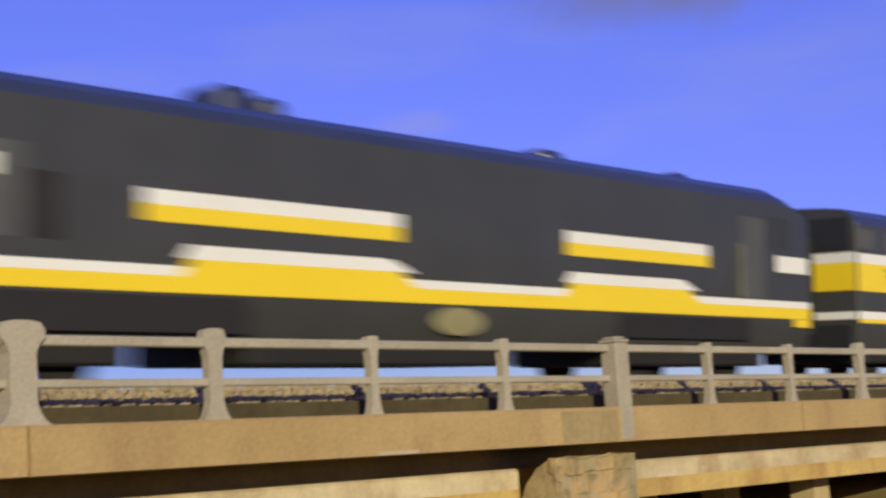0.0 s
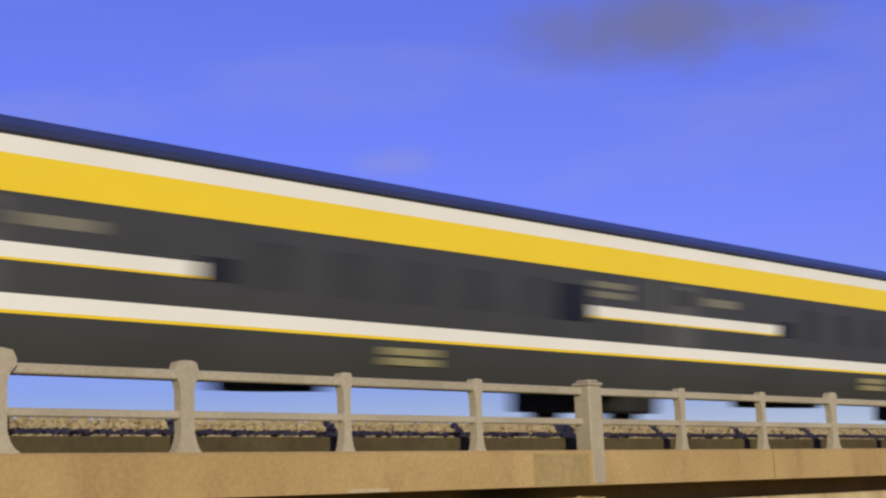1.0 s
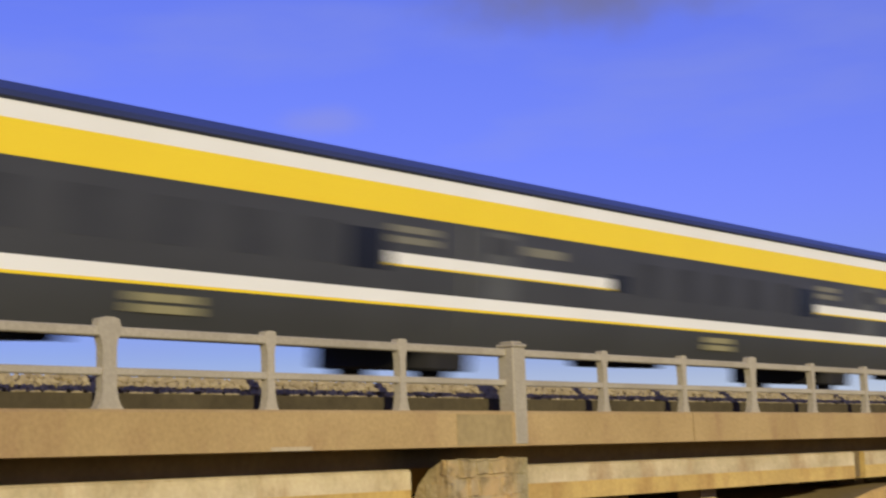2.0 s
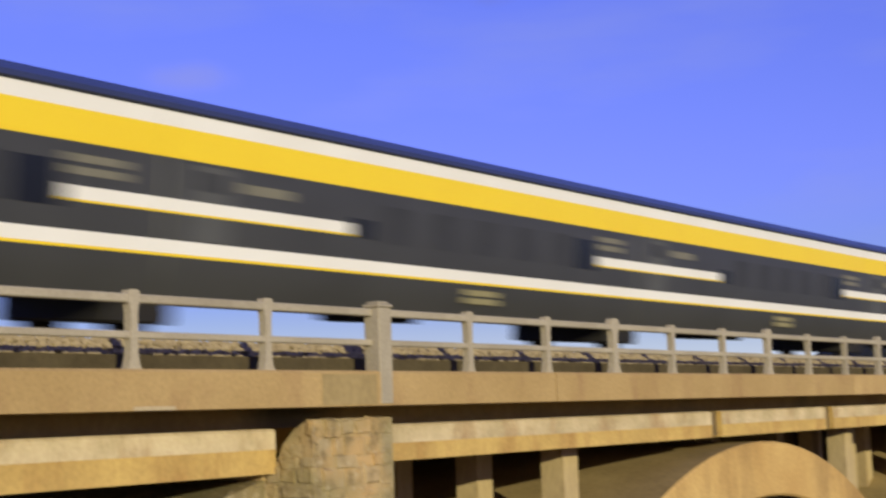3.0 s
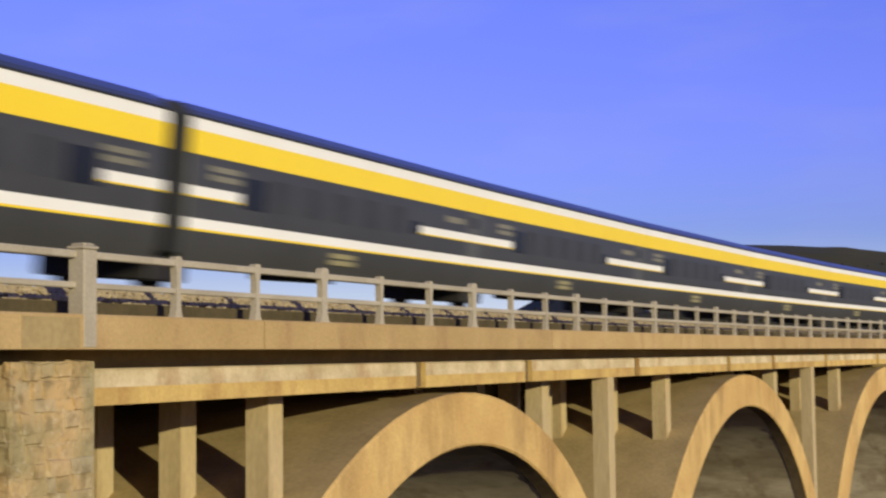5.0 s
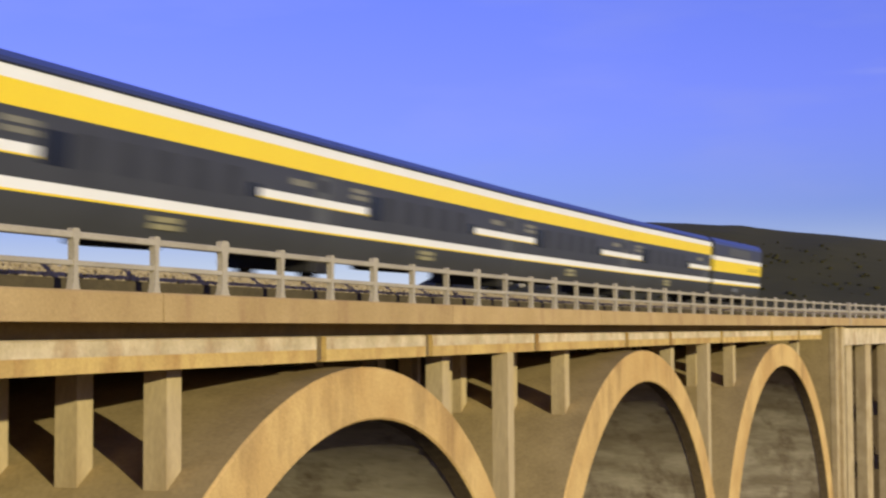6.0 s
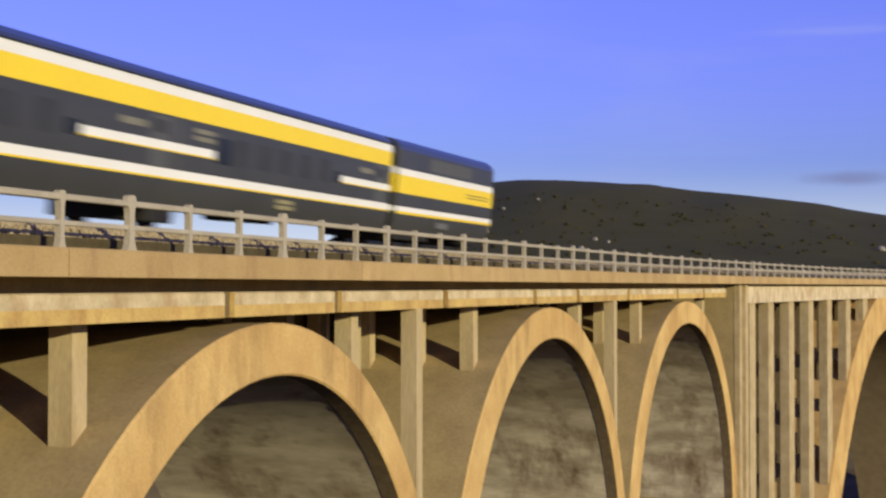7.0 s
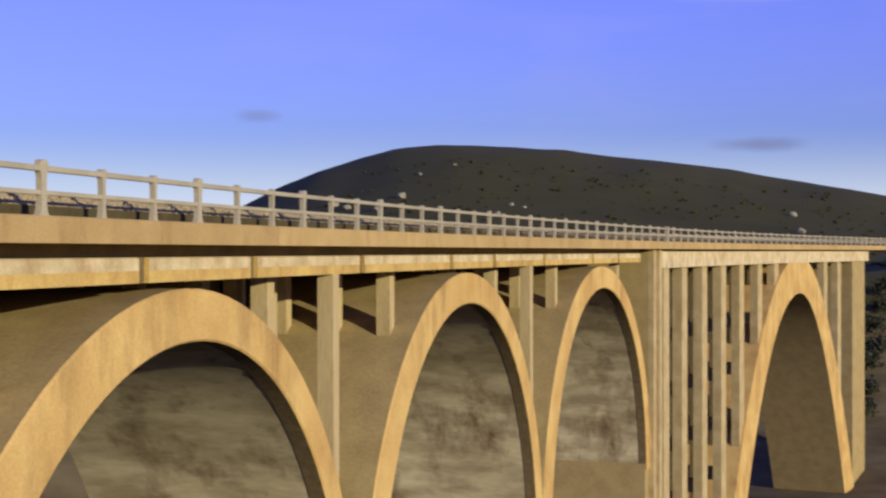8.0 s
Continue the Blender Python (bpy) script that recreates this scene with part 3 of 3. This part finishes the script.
def stone_pier():
    """Rubble pier at the near end of the first arch: a square buttress with a rounded shoulder, and a sloping wing beside it."""
    s0, s1 = 0.4, -1.45
    shoulder = [(0.16, -0.02), (0.3, -0.05), (0.5, -0.15), (0.7, -0.35), (0.82, -0.6)]
    core = [(s1 + 0.1, PIER_Z), (s1 + 0.1, -0.82), (-1.9, -0.95), (-4.3, -1.5), (-7.2, -2.6), (-10.7, -4.6), (-13.7, PIER_Z)]
    bm = sweep([(0.16, PIER_Z)] + shoulder + [(8.9, -0.6), (8.9, PIER_Z)], s1, s0, 3)
    pier = part("stone_pier", bm, RUBBLE, viaduct, "rubble stone pier with warm tan blocks")
    bm, a, b = prism(core, 1.05, 8.4)
    bm.faces.new(a)
    bm.faces.new(b)
    wing = part("stone_wing", bm, SHADED_RUBBLE, viaduct, "olive rubble wing of the pier, its shade put into the colour")

    def top(s):
        return np.interp(s, [q[0] for q in reversed(core[1:-1])], [q[1] for q in reversed(core[1:-1])])
    rnd = random.Random(5)
    shapes = []
    for i in range(30):
        bm = bmesh.new()
        box(bm, -0.13, rnd.uniform(0.005, 0.05), -0.5, 0.5, -0.5, 0.5)
        for v in bm.verts:
            v.co += Vector((rnd.uniform(-0.02, 0.02) if v.co.x > 0 else 0, rnd.uniform(-0.09, 0.09), rnd.uniform(-0.14, 0.14)))
        bmesh.ops.bevel(bm, geom=list(bm.edges), offset=0.1, segments=1, affect="EDGES")
        me = mesh_of(bm, "stone", RUBBLE)
        dim = me.copy()
        dim.materials[0] = SHADED_RUBBLE
        shapes.append((me, dim))

    def courses(owner, length, crest, lowest, most, pose_at, kind=0):
        """Courses of stones down a face; pose_at(along, z) gives the pose of a stone at that distance along it."""
        z, count = -0.03, 0
        while z > lowest and count < most:
            h = rnd.uniform(0.14, 0.32)
            q = 0.0
            while q < length - 0.1:
                ln = min(rnd.uniform(0.2, 0.62), length - q)
                if z - 0.3 * h > crest(q + ln):
                    break
                o = new("stone", rnd.choice(shapes)[kind])
                o.parent = owner
                o.matrix_basis = pose_at(q + ln / 2, z - h / 2) @ Matrix.Diagonal((1, ln + 0.02, h + 0.02, 1))
                count += 1
                q += ln
            z -= h
    courses(pier, s0 - s1, lambda q: 0.0, -5.0, 130, lambda q, z: there(s0 - q, 0.16, z))
    courses(pier, 1.5, lambda q: np.interp(q + 0.12, [w for w, _ in shoulder], [z for _, z in shoulder]), -5.0, 110, lambda q, z: there(s1, 0.16 + q, z) @ pose(0, 0, 0, 0, 0, -90))
    courses(wing, 10.0, lambda q: top(s1 - q), -4.6, 250, lambda q, z: there(s1 - q, 1.05, z), 1)


deck()
for c in CROWNS:
    arch(c)
spandrels()
far_shade_walls()
low_piers()
long_span()


# ---- railing ----
def post_mesh(name, half, top, cap, d=0.06):
    """A post with a flared foot, small brackets under the top rail and a rounded cap."""
    bm = bmesh.new()
    prof = [(half * 2.1, 0.0), (half * 1.6, 0.05), (half * 1.25, 0.12), (half, 0.22), (half, top - 0.26), (half * 1.25, top - 0.17), (half * 1.7, top - 0.1), (half * 1.7, top - 0.03), (half * 1.4, top + cap), (half * 0.6, top + cap * 1.4)]
    rings = []
    for a, z in prof:
        rings.append([bm.verts.new((x * d - 0.0, y * a, z)) for x, y in ((-1, -1), (1, -1), (1, 1), (-1, 1))])
    for a, b in zip(rings, rings[1:]):
        for i in range(4):
            bm.faces.new((a[i], a[(i + 1) % 4], b[(i + 1) % 4], b[i]))
    bm.faces.new(rings[0])
    bm.faces.new(rings[-1])
    return mesh_of(bm, name, RAILING)


def railing(w, first, last, label):
    rail = tagged(new("railing"), label, "railing", "bridge railings")
    post, pillar = post_mesh("post", 0.058, 0.94, 0.02), post_mesh("pillar", 0.095, 0.95, 0.05)
    bm = bmesh.new()
    box(bm, -0.1, 0.19, -0.155, 0.155, -0.48, 0.93, 0.02)
    box(bm, -0.115, 0.205, -0.172, 0.172, 0.93, 0.98, 0.015)
    box(bm, -0.09, 0.17, -0.13, 0.13, 0.98, 1.02, 0.03)
    big = mesh_of(bm, "pier_pillar", RAILING)
    bars = []
    for z0, z1, d in ((0.80, 0.91, 0.055), (0.37, 0.46, 0.045)):
        bm = bmesh.new()
        box(bm, -d, d, 0, BAY, z0, z1, 0.015)
        bars.append(mesh_of(bm, "rail", RAILING))
    broad = post_mesh("broad_pillar", 0.15, 0.98, 0.05, 0.13)
    large = (0, 35, 68)
    for k in range(first, last):
        s = k * BAY
        name, me = ("pier_pillar", big) if k in large else ("broad_pillar", broad) if k == -4 else ("pillar", pillar) if k % 3 == 0 else ("post", post)
        o = new(name, me)
        o.parent = rail
        o.matrix_basis = there(s, w, 0.645)
        if k < last - 1:
            a, b = place(s, w, 0.65), place(s + BAY, w, 0.65)
            turn = -math.degrees(math.atan2(b.x - a.x, b.y - a.y))
            for nm, me in zip(("top_rail", "middle_rail"), bars):
                o = new(nm, me)
                o.parent = rail
                o.matrix_basis = pose(a.x, a.y, a.z, 0, 0, turn)
    return rail


railing(0.12, -14, 110, "pale concrete post-and-rail railing along the viaduct's edge")
railing(8.98, -14, 110, "pale concrete post-and-rail railing along the viaduct's far edge")

# ---- track ----
RAIL_Z, TRACK = 1.0, 2.7


CANT = 4.5


def track():
    bm = sweep([(0.8, 0.5), (8.3, 0.5), (8.0, 0.9), (4.9, 1.02), (4.2, 1.1), (3.7, 1.07), (1.75, 0.97), (1.5, 1.07), (1.15, 1.06), (0.82, 0.87)], LEFT_END, RIGHT_END, 4)
    tagged(part("ballast", bm, BALLAST), "bed of tan crushed stone under the track", "ballast", kind="stuff")
    tagged(part("ballast_wall", sweep([(0.62, 0.5), (0.8, 0.5), (0.8, 0.86), (0.62, 0.86)], LEFT_END, RIGHT_END, 4), STAIN_AND_SHADE, viaduct), "dark stained upstand that holds the ballast")
    # loose stones along the shoulder
    rnd = random.Random(3)
    verts, faces = [], []
    for i in range(30000):
        s = -45 + 150 * rnd.random() ** 1.3
        f = rnd.random()
        w, z = 0.7 + 0.74 * f, 0.86 + 0.2 * min(1, f * 1.9)
        r = rnd.uniform(0.025, 0.07)
        c = place(s, w, z)
        base = len(verts)
        for dx, dy, dz in ((1, 0, 0), (-1, 0, 0), (0, 1, 0), (0, -1, 0), (0, 0, 1), (0, 0, -1)):
            verts.append(c + Vector((dx, dy, dz)) * r * rnd.uniform(0.6, 1.3))
        for q in ((0, 2, 4), (2, 1, 4), (1, 3, 4), (3, 0, 4), (2, 0, 5), (1, 2, 5), (3, 1, 5), (0, 3, 5)):
            faces.append([base + i for i in q])
    me = bpy.data.meshes.new("ballast_stones")
    me.from_pydata(verts, [], faces)
    me.materials.append(BALLAST)
    tagged(new("ballast_stones", me), "loose tan stones on the ballast shoulder", "ballast", kind="stuff")
    rails = tagged(new("railway_track"), "rusty steel rails on dark sleepers", "track", kind="structure")
    for w, z in ((1.917, 1.055), (3.572, 1.185)):
        prof = [(w - 0.07, z - 0.14), (w + 0.07, z - 0.14), (w + 0.02, z - 0.11), (w + 0.02, z - 0.04), (w + 0.036, z - 0.03), (w + 0.036, z), (w - 0.036, z), (w - 0.036, z - 0.03), (w - 0.02, z - 0.04), (w - 0.02, z - 0.11)]
        part("rail", sweep(prof, LEFT_END, RIGHT_END, 4), STEEL, rails)
    bm = bmesh.new()
    box(bm, -1.3, 1.3, -0.12, 0.12, -0.25, -0.14, 0.01)
    lean = pose(0, 0, 0, 0, CANT, 0)
    first = part("sleeper", bm, SLEEPER, rails, m=there(-60, 2.745, 1.12) @ lean)
    for i in range(1, 280):
        again("sleeper", first, rails, there(-60 + 0.62 * i, 2.745, 1.12) @ lean)


track()


# ---- train ----
def shell(bm, x0, x1, half, z0, z1, rise, fall=0.0):
    """A carriage body along Y: upright sides that turn in at the foot and round over to the roof."""
    prof = [(half - 0.12, z0), (half - 0.02, z0 + 0.3), (half, z0 + 0.6), (half, z1 - rise), (half - 0.07, z1 - rise * 0.6), (half - 0.28, z1 - rise * 0.25), (half - 0.7, z1 - 0.05), (0, z1)]
    prof = prof + [(-x, z) for x, z in reversed(prof[:-1])]
    ends = []
    stations = [(x0, 0.985, 0.02), (x0 + 0.03, 1.0, 0.0), (x1 - 0.03, 1.0, 0.0), (x1, 0.985, 0.02)]
    if fall:
        stations[2:] = [(x1 - 1.2, 1.0, 0.0), (x1 - 0.8, 0.998, fall * 0.25), (x1 - 0.3, 0.985, fall * 0.75), (x1, 0.965, fall)]
    for y, k, low in stations:
        ends.append([bm.verts.new((x * k, y, z - low * (z - z0) / (z1 - z0))) for x, z in prof])
    n = len(prof)
    for a, b in zip(ends, ends[1:]):
        for i in range(n):
            f = bm.faces.new((a[i], a[(i + 1) % n], b[(i + 1) % n], b[i]))
            zc = sum(v.co.z for v in f.verts) / 4
            f.material_index = 1 if zc > z1 - rise and i != n - 1 else 0
    bm.faces.new(ends[0])
    bm.faces.new(ends[-1])


def band(name, thing, y0, y1, z0, z1, mat, half, side=1, proud=0.006, label=""):
    bm = bmesh.new()
    a, b = sorted((side * (half - 0.03), side * (half + proud)))
    box(bm, a, b, y0, y1, z0, z1)
    return part(name, bm, mat, thing, label)


def stripe(thing, y0, y1, z0, zmid, z1, half):
    """A yellow band with a white upper edge, on both sides."""
    for side in (1, -1):
        if zmid > z0:
            band("yellow_band", thing, y0, y1, z0, zmid, YELLOW, half, side)
        band("white_band", thing, y0, y1, zmid, z1, WHITE, half, side)


def wheelset(thing, y, gauge=0.83, r=0.4, name="wheelset"):
    bm = bmesh.new()
    for x in (-gauge, gauge):
        bmesh.ops.create_cone(bm, cap_ends=True, segments=20, radius1=r, radius2=r, depth=0.13, matrix=Matrix.Translation((x, y, r)) @ pose(0, 0, 0, 0, 90, 0))
    bmesh.ops.create_cone(bm, cap_ends=True, segments=10, radius1=0.08, radius2=0.08, depth=1.7, matrix=Matrix.Translation((0, y, r)) @ pose(0, 0, 0, 0, 90, 0))
    smooth(part(name, bm, IRON, thing))


def frame_box(name, thing, y0, y1, z0, z1, half=1.0, mat=None):
    bm = bmesh.new()
    box(bm, -half, half, y0, y1, z0, z1, 0.04)
    return part(name, bm, mat or IRON, thing)


CAR = 13.75
HALF = 1.5
FLOOR, TOP = 0.63, 3.54


def coach(flip):
    """A low articulated carriage, its origin at its front end on the rail; flip turns the dashes round."""
    t = tagged(new("coach"), "low grey coach with yellow roof band and white stripes", "train coach", "coaches of the train")
    bm = bmesh.new()
    shell(bm, 0.012, CAR - 0.012, HALF, FLOOR, TOP, 0.4)
    smooth(part("body", bm, (GREY, ROOF), t), 30)
    bm = bmesh.new()
    box(bm, -1.25, 1.25, -0.1, 0.1, 1.0, 3.1, 0.03)
    part("gangway", bm, BLACK, t)
    if flip:
        bm = bmesh.new()
        box(bm, -HALF + 0.06, HALF - 0.06, -0.2, 0.008, 0.8, 3.25, 0.03)
        part("bellows", bm, BLACK, t)
    for side in (1, -1):
        band("gutter", t, 0.015, CAR - 0.015, 3.172, 3.215, BLACK, HALF, side, 0.012)
    stripe(t, 0.015, CAR - 0.015, 2.55, 2.97, 3.17, HALF)
    stripe(t, 0.015, CAR - 0.015, 1.22, 1.26, 1.44, HALF)
    at = (lambda a, b: (CAR - b, CAR - a)) if flip else (lambda a, b: (a, b))
    stripe(t, *at(0.015, 4.05), 1.80, 1.83, 2.0, HALF)
    stripe(t, *at(CAR - 1.75, CAR - 0.015), 1.80, 1.83, 2.0, HALF)
    for side in (1, -1):
        for i in range(5):
            y0, y1 = at(4.9 + i * 1.32, 5.7 + i * 1.32)
            band("window", t, y0, y1, 1.74, 2.34, GLASS, HALF, side, 0.004)
        door = band("door", t, *at(0.45, 1.3), 1.46, 2.5, FADED, HALF, side, 0.003, "faded grey door")
        band("door_window", door, *at(0.6, 1.15), 2.15, 2.42, GLASS, HALF, side, 0.005)
        band("lettering", t, *at(1.5, 2.6), 2.2, 2.34, LETTERS, HALF, side, 0.004, "dull yellow lettering too small to read")
        for z in (2.14, 2.3):
            band("lettering", t, *at(CAR - 1.75, CAR - 0.7), z, z + 0.1, LETTERS, HALF, side, 0.004, "dull yellow lettering too small to read")
        for y0, y1, z0, z1 in ((CAR - 2.65, CAR - 1.85, 1.72, 2.3), (4.12, 4.6, 1.78, 2.08)):
            band("vestibule_window", t, *at(y0, y1), z0, z1, SMOKED, HALF, side, 0.005, "small dark window beside the dash")
        for z in (0.88, 1.02):
            band("marking", t, *at(7.3, 8.35), z, z + 0.1, PLATE, HALF, side, 0.004, "dull yellow line of markings")
    wheelset(frame_box("axle_frame", t, -0.55, 0.55, 0.3, 0.74, 1.2), 0.0)
    frame_box("equipment_box", t, 6.1, 6.9, 0.5, 0.75, 0.8)
    return t


def power_car(length, plain=False):
    t = tagged(new("power_car"), "grey generator car with a deep yellow band", "train power car", "power cars of the train")
    bm = bmesh.new()
    shell(bm, 0.1, length - 0.05, HALF, FLOOR, TOP + 0.02, 0.42)
    smooth(part("body", bm, (GREY, ROOF), t), 30)
    stripe(t, 0.12, length - 0.07, 1.82, 2.37, 2.57, HALF)
    stripe(t, 0.12, length - 0.07, 1.19, 1.27, 1.42, HALF)
    for side in (1, -1):
        if plain:
            for z in (2.02, 2.12):
                band("lettering", t, length - 3.2, length - 0.6, z, z + 0.03, GREY, HALF, side, 0.009, "thin dark line of lettering")
            band("marking", t, 4.0, 5.2, 0.86, 1.06, PALE, HALF, side, 0.006, "pale marking")
            band("side_panel", t, 3.0, 7.5, 2.66, 3.05, FADED, HALF, side, 0.004, "faded grey side panel")
            continue
        band("lettering", t, 1.2, 4.5, 2.24, 2.27, GREY, HALF, side, 0.009, "thin dark line of lettering")
        band("lettering", t, 1.3, 4.6, 2.12, 2.15, GREY, HALF, side, 0.009, "thin dark line of lettering")
        band("grille", t, 1.35, 2.55, 2.66, 2.98, PALE, HALF, side, 0.006, "pale ventilation grille")
        band("corner_panel", t, 0.16, 0.8, 2.66, 3.05, FADED, HALF, side, 0.006, "faded grey corner panel")
        for z in (0.86, 1.0):
            band("marking", t, 7.0, 8.1, z, z + 0.1, PALE, HALF, side, 0.006, "pale line of markings")
    for z0, z1, mat in ((1.84, 2.4, YELLOW), (2.4, 2.6, WHITE), (1.27, 1.42, WHITE)):
        bm = bmesh.new()
        box(bm, -HALF + 0.05, HALF - 0.05, 0.085, 0.13, z0, z1)
        part("end_band", bm, mat, t)
    for z0, z1 in ((2.62, 3.3), (0.72, 1.16)):
        bm = bmesh.new()
        box(bm, -1.36, 1.36, 0.07, 0.13, z0, z1, 0.01)
        part("end_panel", bm, BLACK, t, "black panel over the end face")
    bm = bmesh.new()
    box(bm, -1.2, 1.2, length - 0.062, length - 0.012, 0.9, 3.1, 0.01)
    part("rear_end_panel", bm, FADED, t, "grey rear end panel")
    bm = bmesh.new()
    box(bm, -0.55, 0.55, -0.35, 0.1, 0.95, 2.95, 0.05)
    part("gangway", bm, BLACK, t)
    bogie = frame_box("bogie_frame", t, 0.9, 4.1, 0.4, 0.74, 1.2)
    wheelset(bogie, 1.6)
    wheelset(bogie, 3.4)
    wheelset(frame_box("axle_frame", t, length - 2.1, length - 0.9, 0.4, 0.74, 1.2), length - 1.5)
    return t


def raised_band(t, y0, y1, z0, zmid, z1, side):
    """The waist band's taller stretch, whose ends slope down to the low one."""
    for name, a, b, mat in (("yellow_band", z0, zmid, YELLOW), ("white_band", zmid, z1, WHITE)):
        k = 0.35 if name == "yellow_band" else 0.7
        bm = bmesh.new()
        rows = []
        for x in (HALF - 0.03, HALF + 0.012):
            rows.append([bm.verts.new((side * x, y, z)) for y, z in ((y0 - 0.5 + k * 0.5, a), (y1 + 1.3 - k, a), (y1 + 0.5 - k * 0.5, b), (y0, b))])
        for i in range(4):
            bm.faces.new((rows[0][i], rows[0][(i + 1) % 4], rows[1][(i + 1) % 4], rows[1][i]))
        bm.faces.new(rows[0])
        bm.faces.new(rows[1])
        part(name, bm, mat, t)


def locomotive(length=21.25):
    t = tagged(new("locomotive"), "grey diesel locomotive with yellow waist band", "locomotive")
    bm = bmesh.new()
    shell(bm, 0.3, length - 0.35, HALF, 0.7, 3.68, 0.36, 0.34)
    smooth(part("body", bm, (GREY, ROOF), t), 30)
    stripe(t, 0.4, length - 0.45, 1.21, 1.41, 1.53, HALF)
    for a, b, c, d in ((5.7, 9.95, 6.4, 9.6), (13.55, 17.45, 13.65, 16.5)):
        stripe(t, a, b, 2.04, 2.24, 2.42, HALF)
        for side in (1, -1):
            raised_band(t, c, d, 1.21, 1.62, 1.79, side)
    for side in (1, -1):
        band("end_dash", t, length - 1.6, length - 0.5, 2.05, 2.35, WHITE, HALF, side, 0.008)
        band("cab_window", t, length - 1.9, length - 1.1, 2.5, 3.05, GLASS, HALF, side, 0.006)
        door = band("cab_door", t, length - 2.75, length - 2.0, 1.56, 3.0, FADED, HALF, side, 0.003, "faded grey cab door")
        band("handrail", door, length - 2.83, length - 2.79, 1.56, 2.5, LETTERS, HALF, side, 0.05)
        band("bogie_opening", t, 1.4, 7.3, 0.74, 1.17, IRON, HALF, side, 0.003, "dark opening over the bogie")
        band("bogie_opening", t, 14.9, 18.7, 0.8, 1.17, IRON, HALF, side, 0.003, "dark opening over the bogie")
        band("band_end", t, length - 1.0, length - 0.45, 1.06, 1.2, YELLOW, HALF, side, 0.006, "yellow end of the waist band")
        bm = bmesh.new()
        bmesh.ops.create_cone(bm, cap_ends=True, segments=28, radius1=0.5, radius2=0.5, depth=0.05, matrix=Matrix.Translation((side * (HALF - 0.005), 11.1, 0.97)) @ pose(0, 0, 0, 0, 90, 0) @ Matrix.Diagonal((0.4, 1, 1, 1)))
        part("emblem", bm, PLATE, t, "oval dull yellow emblem")
        band("vent_panel", t, 3.0, 3.75, 2.42, 2.66, WHITE, HALF, side, 0.008, "pale vent panel")
        band("side_door", t, 2.4, 4.1, 1.75, 2.8, FADED, HALF, side, 0.004, "faded grey engine door")
        band("grille", t, 4.15, 4.6, 1.75, 2.5, IRON, HALF, side, 0.006, "dark narrow grille")
    for y, w, top in ((8.0, 0.3, 4.08), (8.65, 0.2, 4.0), (14.6, 0.3, 3.9), (18.3, 0.22, 3.86)):
        bm = bmesh.new()
        box(bm, -0.45, 0.45, y - w, y + w, 3.45, top, 0.09)
        smooth(part("roof_vent", bm, ROOF, t), 30)
    for y0 in (1.8, length - 5.6):
        bogie = frame_box("bogie_frame", t, y0 - 0.3, y0 + 4.0, 0.35, 0.8, 1.15)
        for d in (0.5, 3.2):
            wheelset(bogie, y0 + d, r=0.45)
    frame_box("fuel_tank", t, 7.5, 12.6, 0.35, 0.8, 1.25)
    bm = bmesh.new()
    for x in (-0.85, 0.85):
        bmesh.ops.create_cone(bm, cap_ends=True, segments=16, radius1=0.2, radius2=0.2, depth=0.3, matrix=Matrix.Translation((x, length - 0.15, 1.05)) @ pose(0, 0, 0, 90, 0, 0))
    part("buffer", bm, IRON, t)
    return t


# s of each vehicle's front end when the clip starts, and its length
SPEED = 30.9
# small unevenness of its run, in metres
SURGE = {0.5: 0.3, 1.0: -0.33, 3.0: -0.2, 3.5: 0.12, 4.0: -0.2, 4.5: 0.12, 5.0: -0.25, 7.0: -0.15, 7.5: 0.15}
loco = locomotive()
train = [(loco, -13.2, 21.25)]
first_power = power_car(11.4)
train.append((first_power, 9.4, 11.4))
one = coach(False)
train.append((one, 20.85, CAR))
for i in range(1, 10):
    train.append((copy_thing(one, pose(0, 0, 0)), 20.85 + CAR * i, CAR))
two = coach(True)
train.append((two, 21.55 + CAR * 10, CAR))
for i in range(1, 6):
    train.append((copy_thing(two, pose(0, 0, 0)), 21.55 + CAR * (10 + i), CAR))


tail = power_car(10.25, True)
train.append((tail, 242.15, 10.25))
stone_pier()


def motions():
    for thing, s, length in train:
        rows = []
        for i in range(17):
            t = i * 0.5
            a = s - SPEED * t + SURGE.get(t, 0.0)
            p, q = place(a, TRACK, RAIL_Z), place(a + length, TRACK, RAIL_Z)
            lean = pose(HALF, 0, FLOOR) @ pose(0, 0, 0, 0, CANT, 0) @ pose(-HALF, 0, -FLOOR)
            rows.append((t, pose(p.x, p.y, p.z, 0, 0, -math.degrees(math.atan2(q.x - p.x, q.y - p.y))) @ lean))
        walk(thing, rows)


motions()
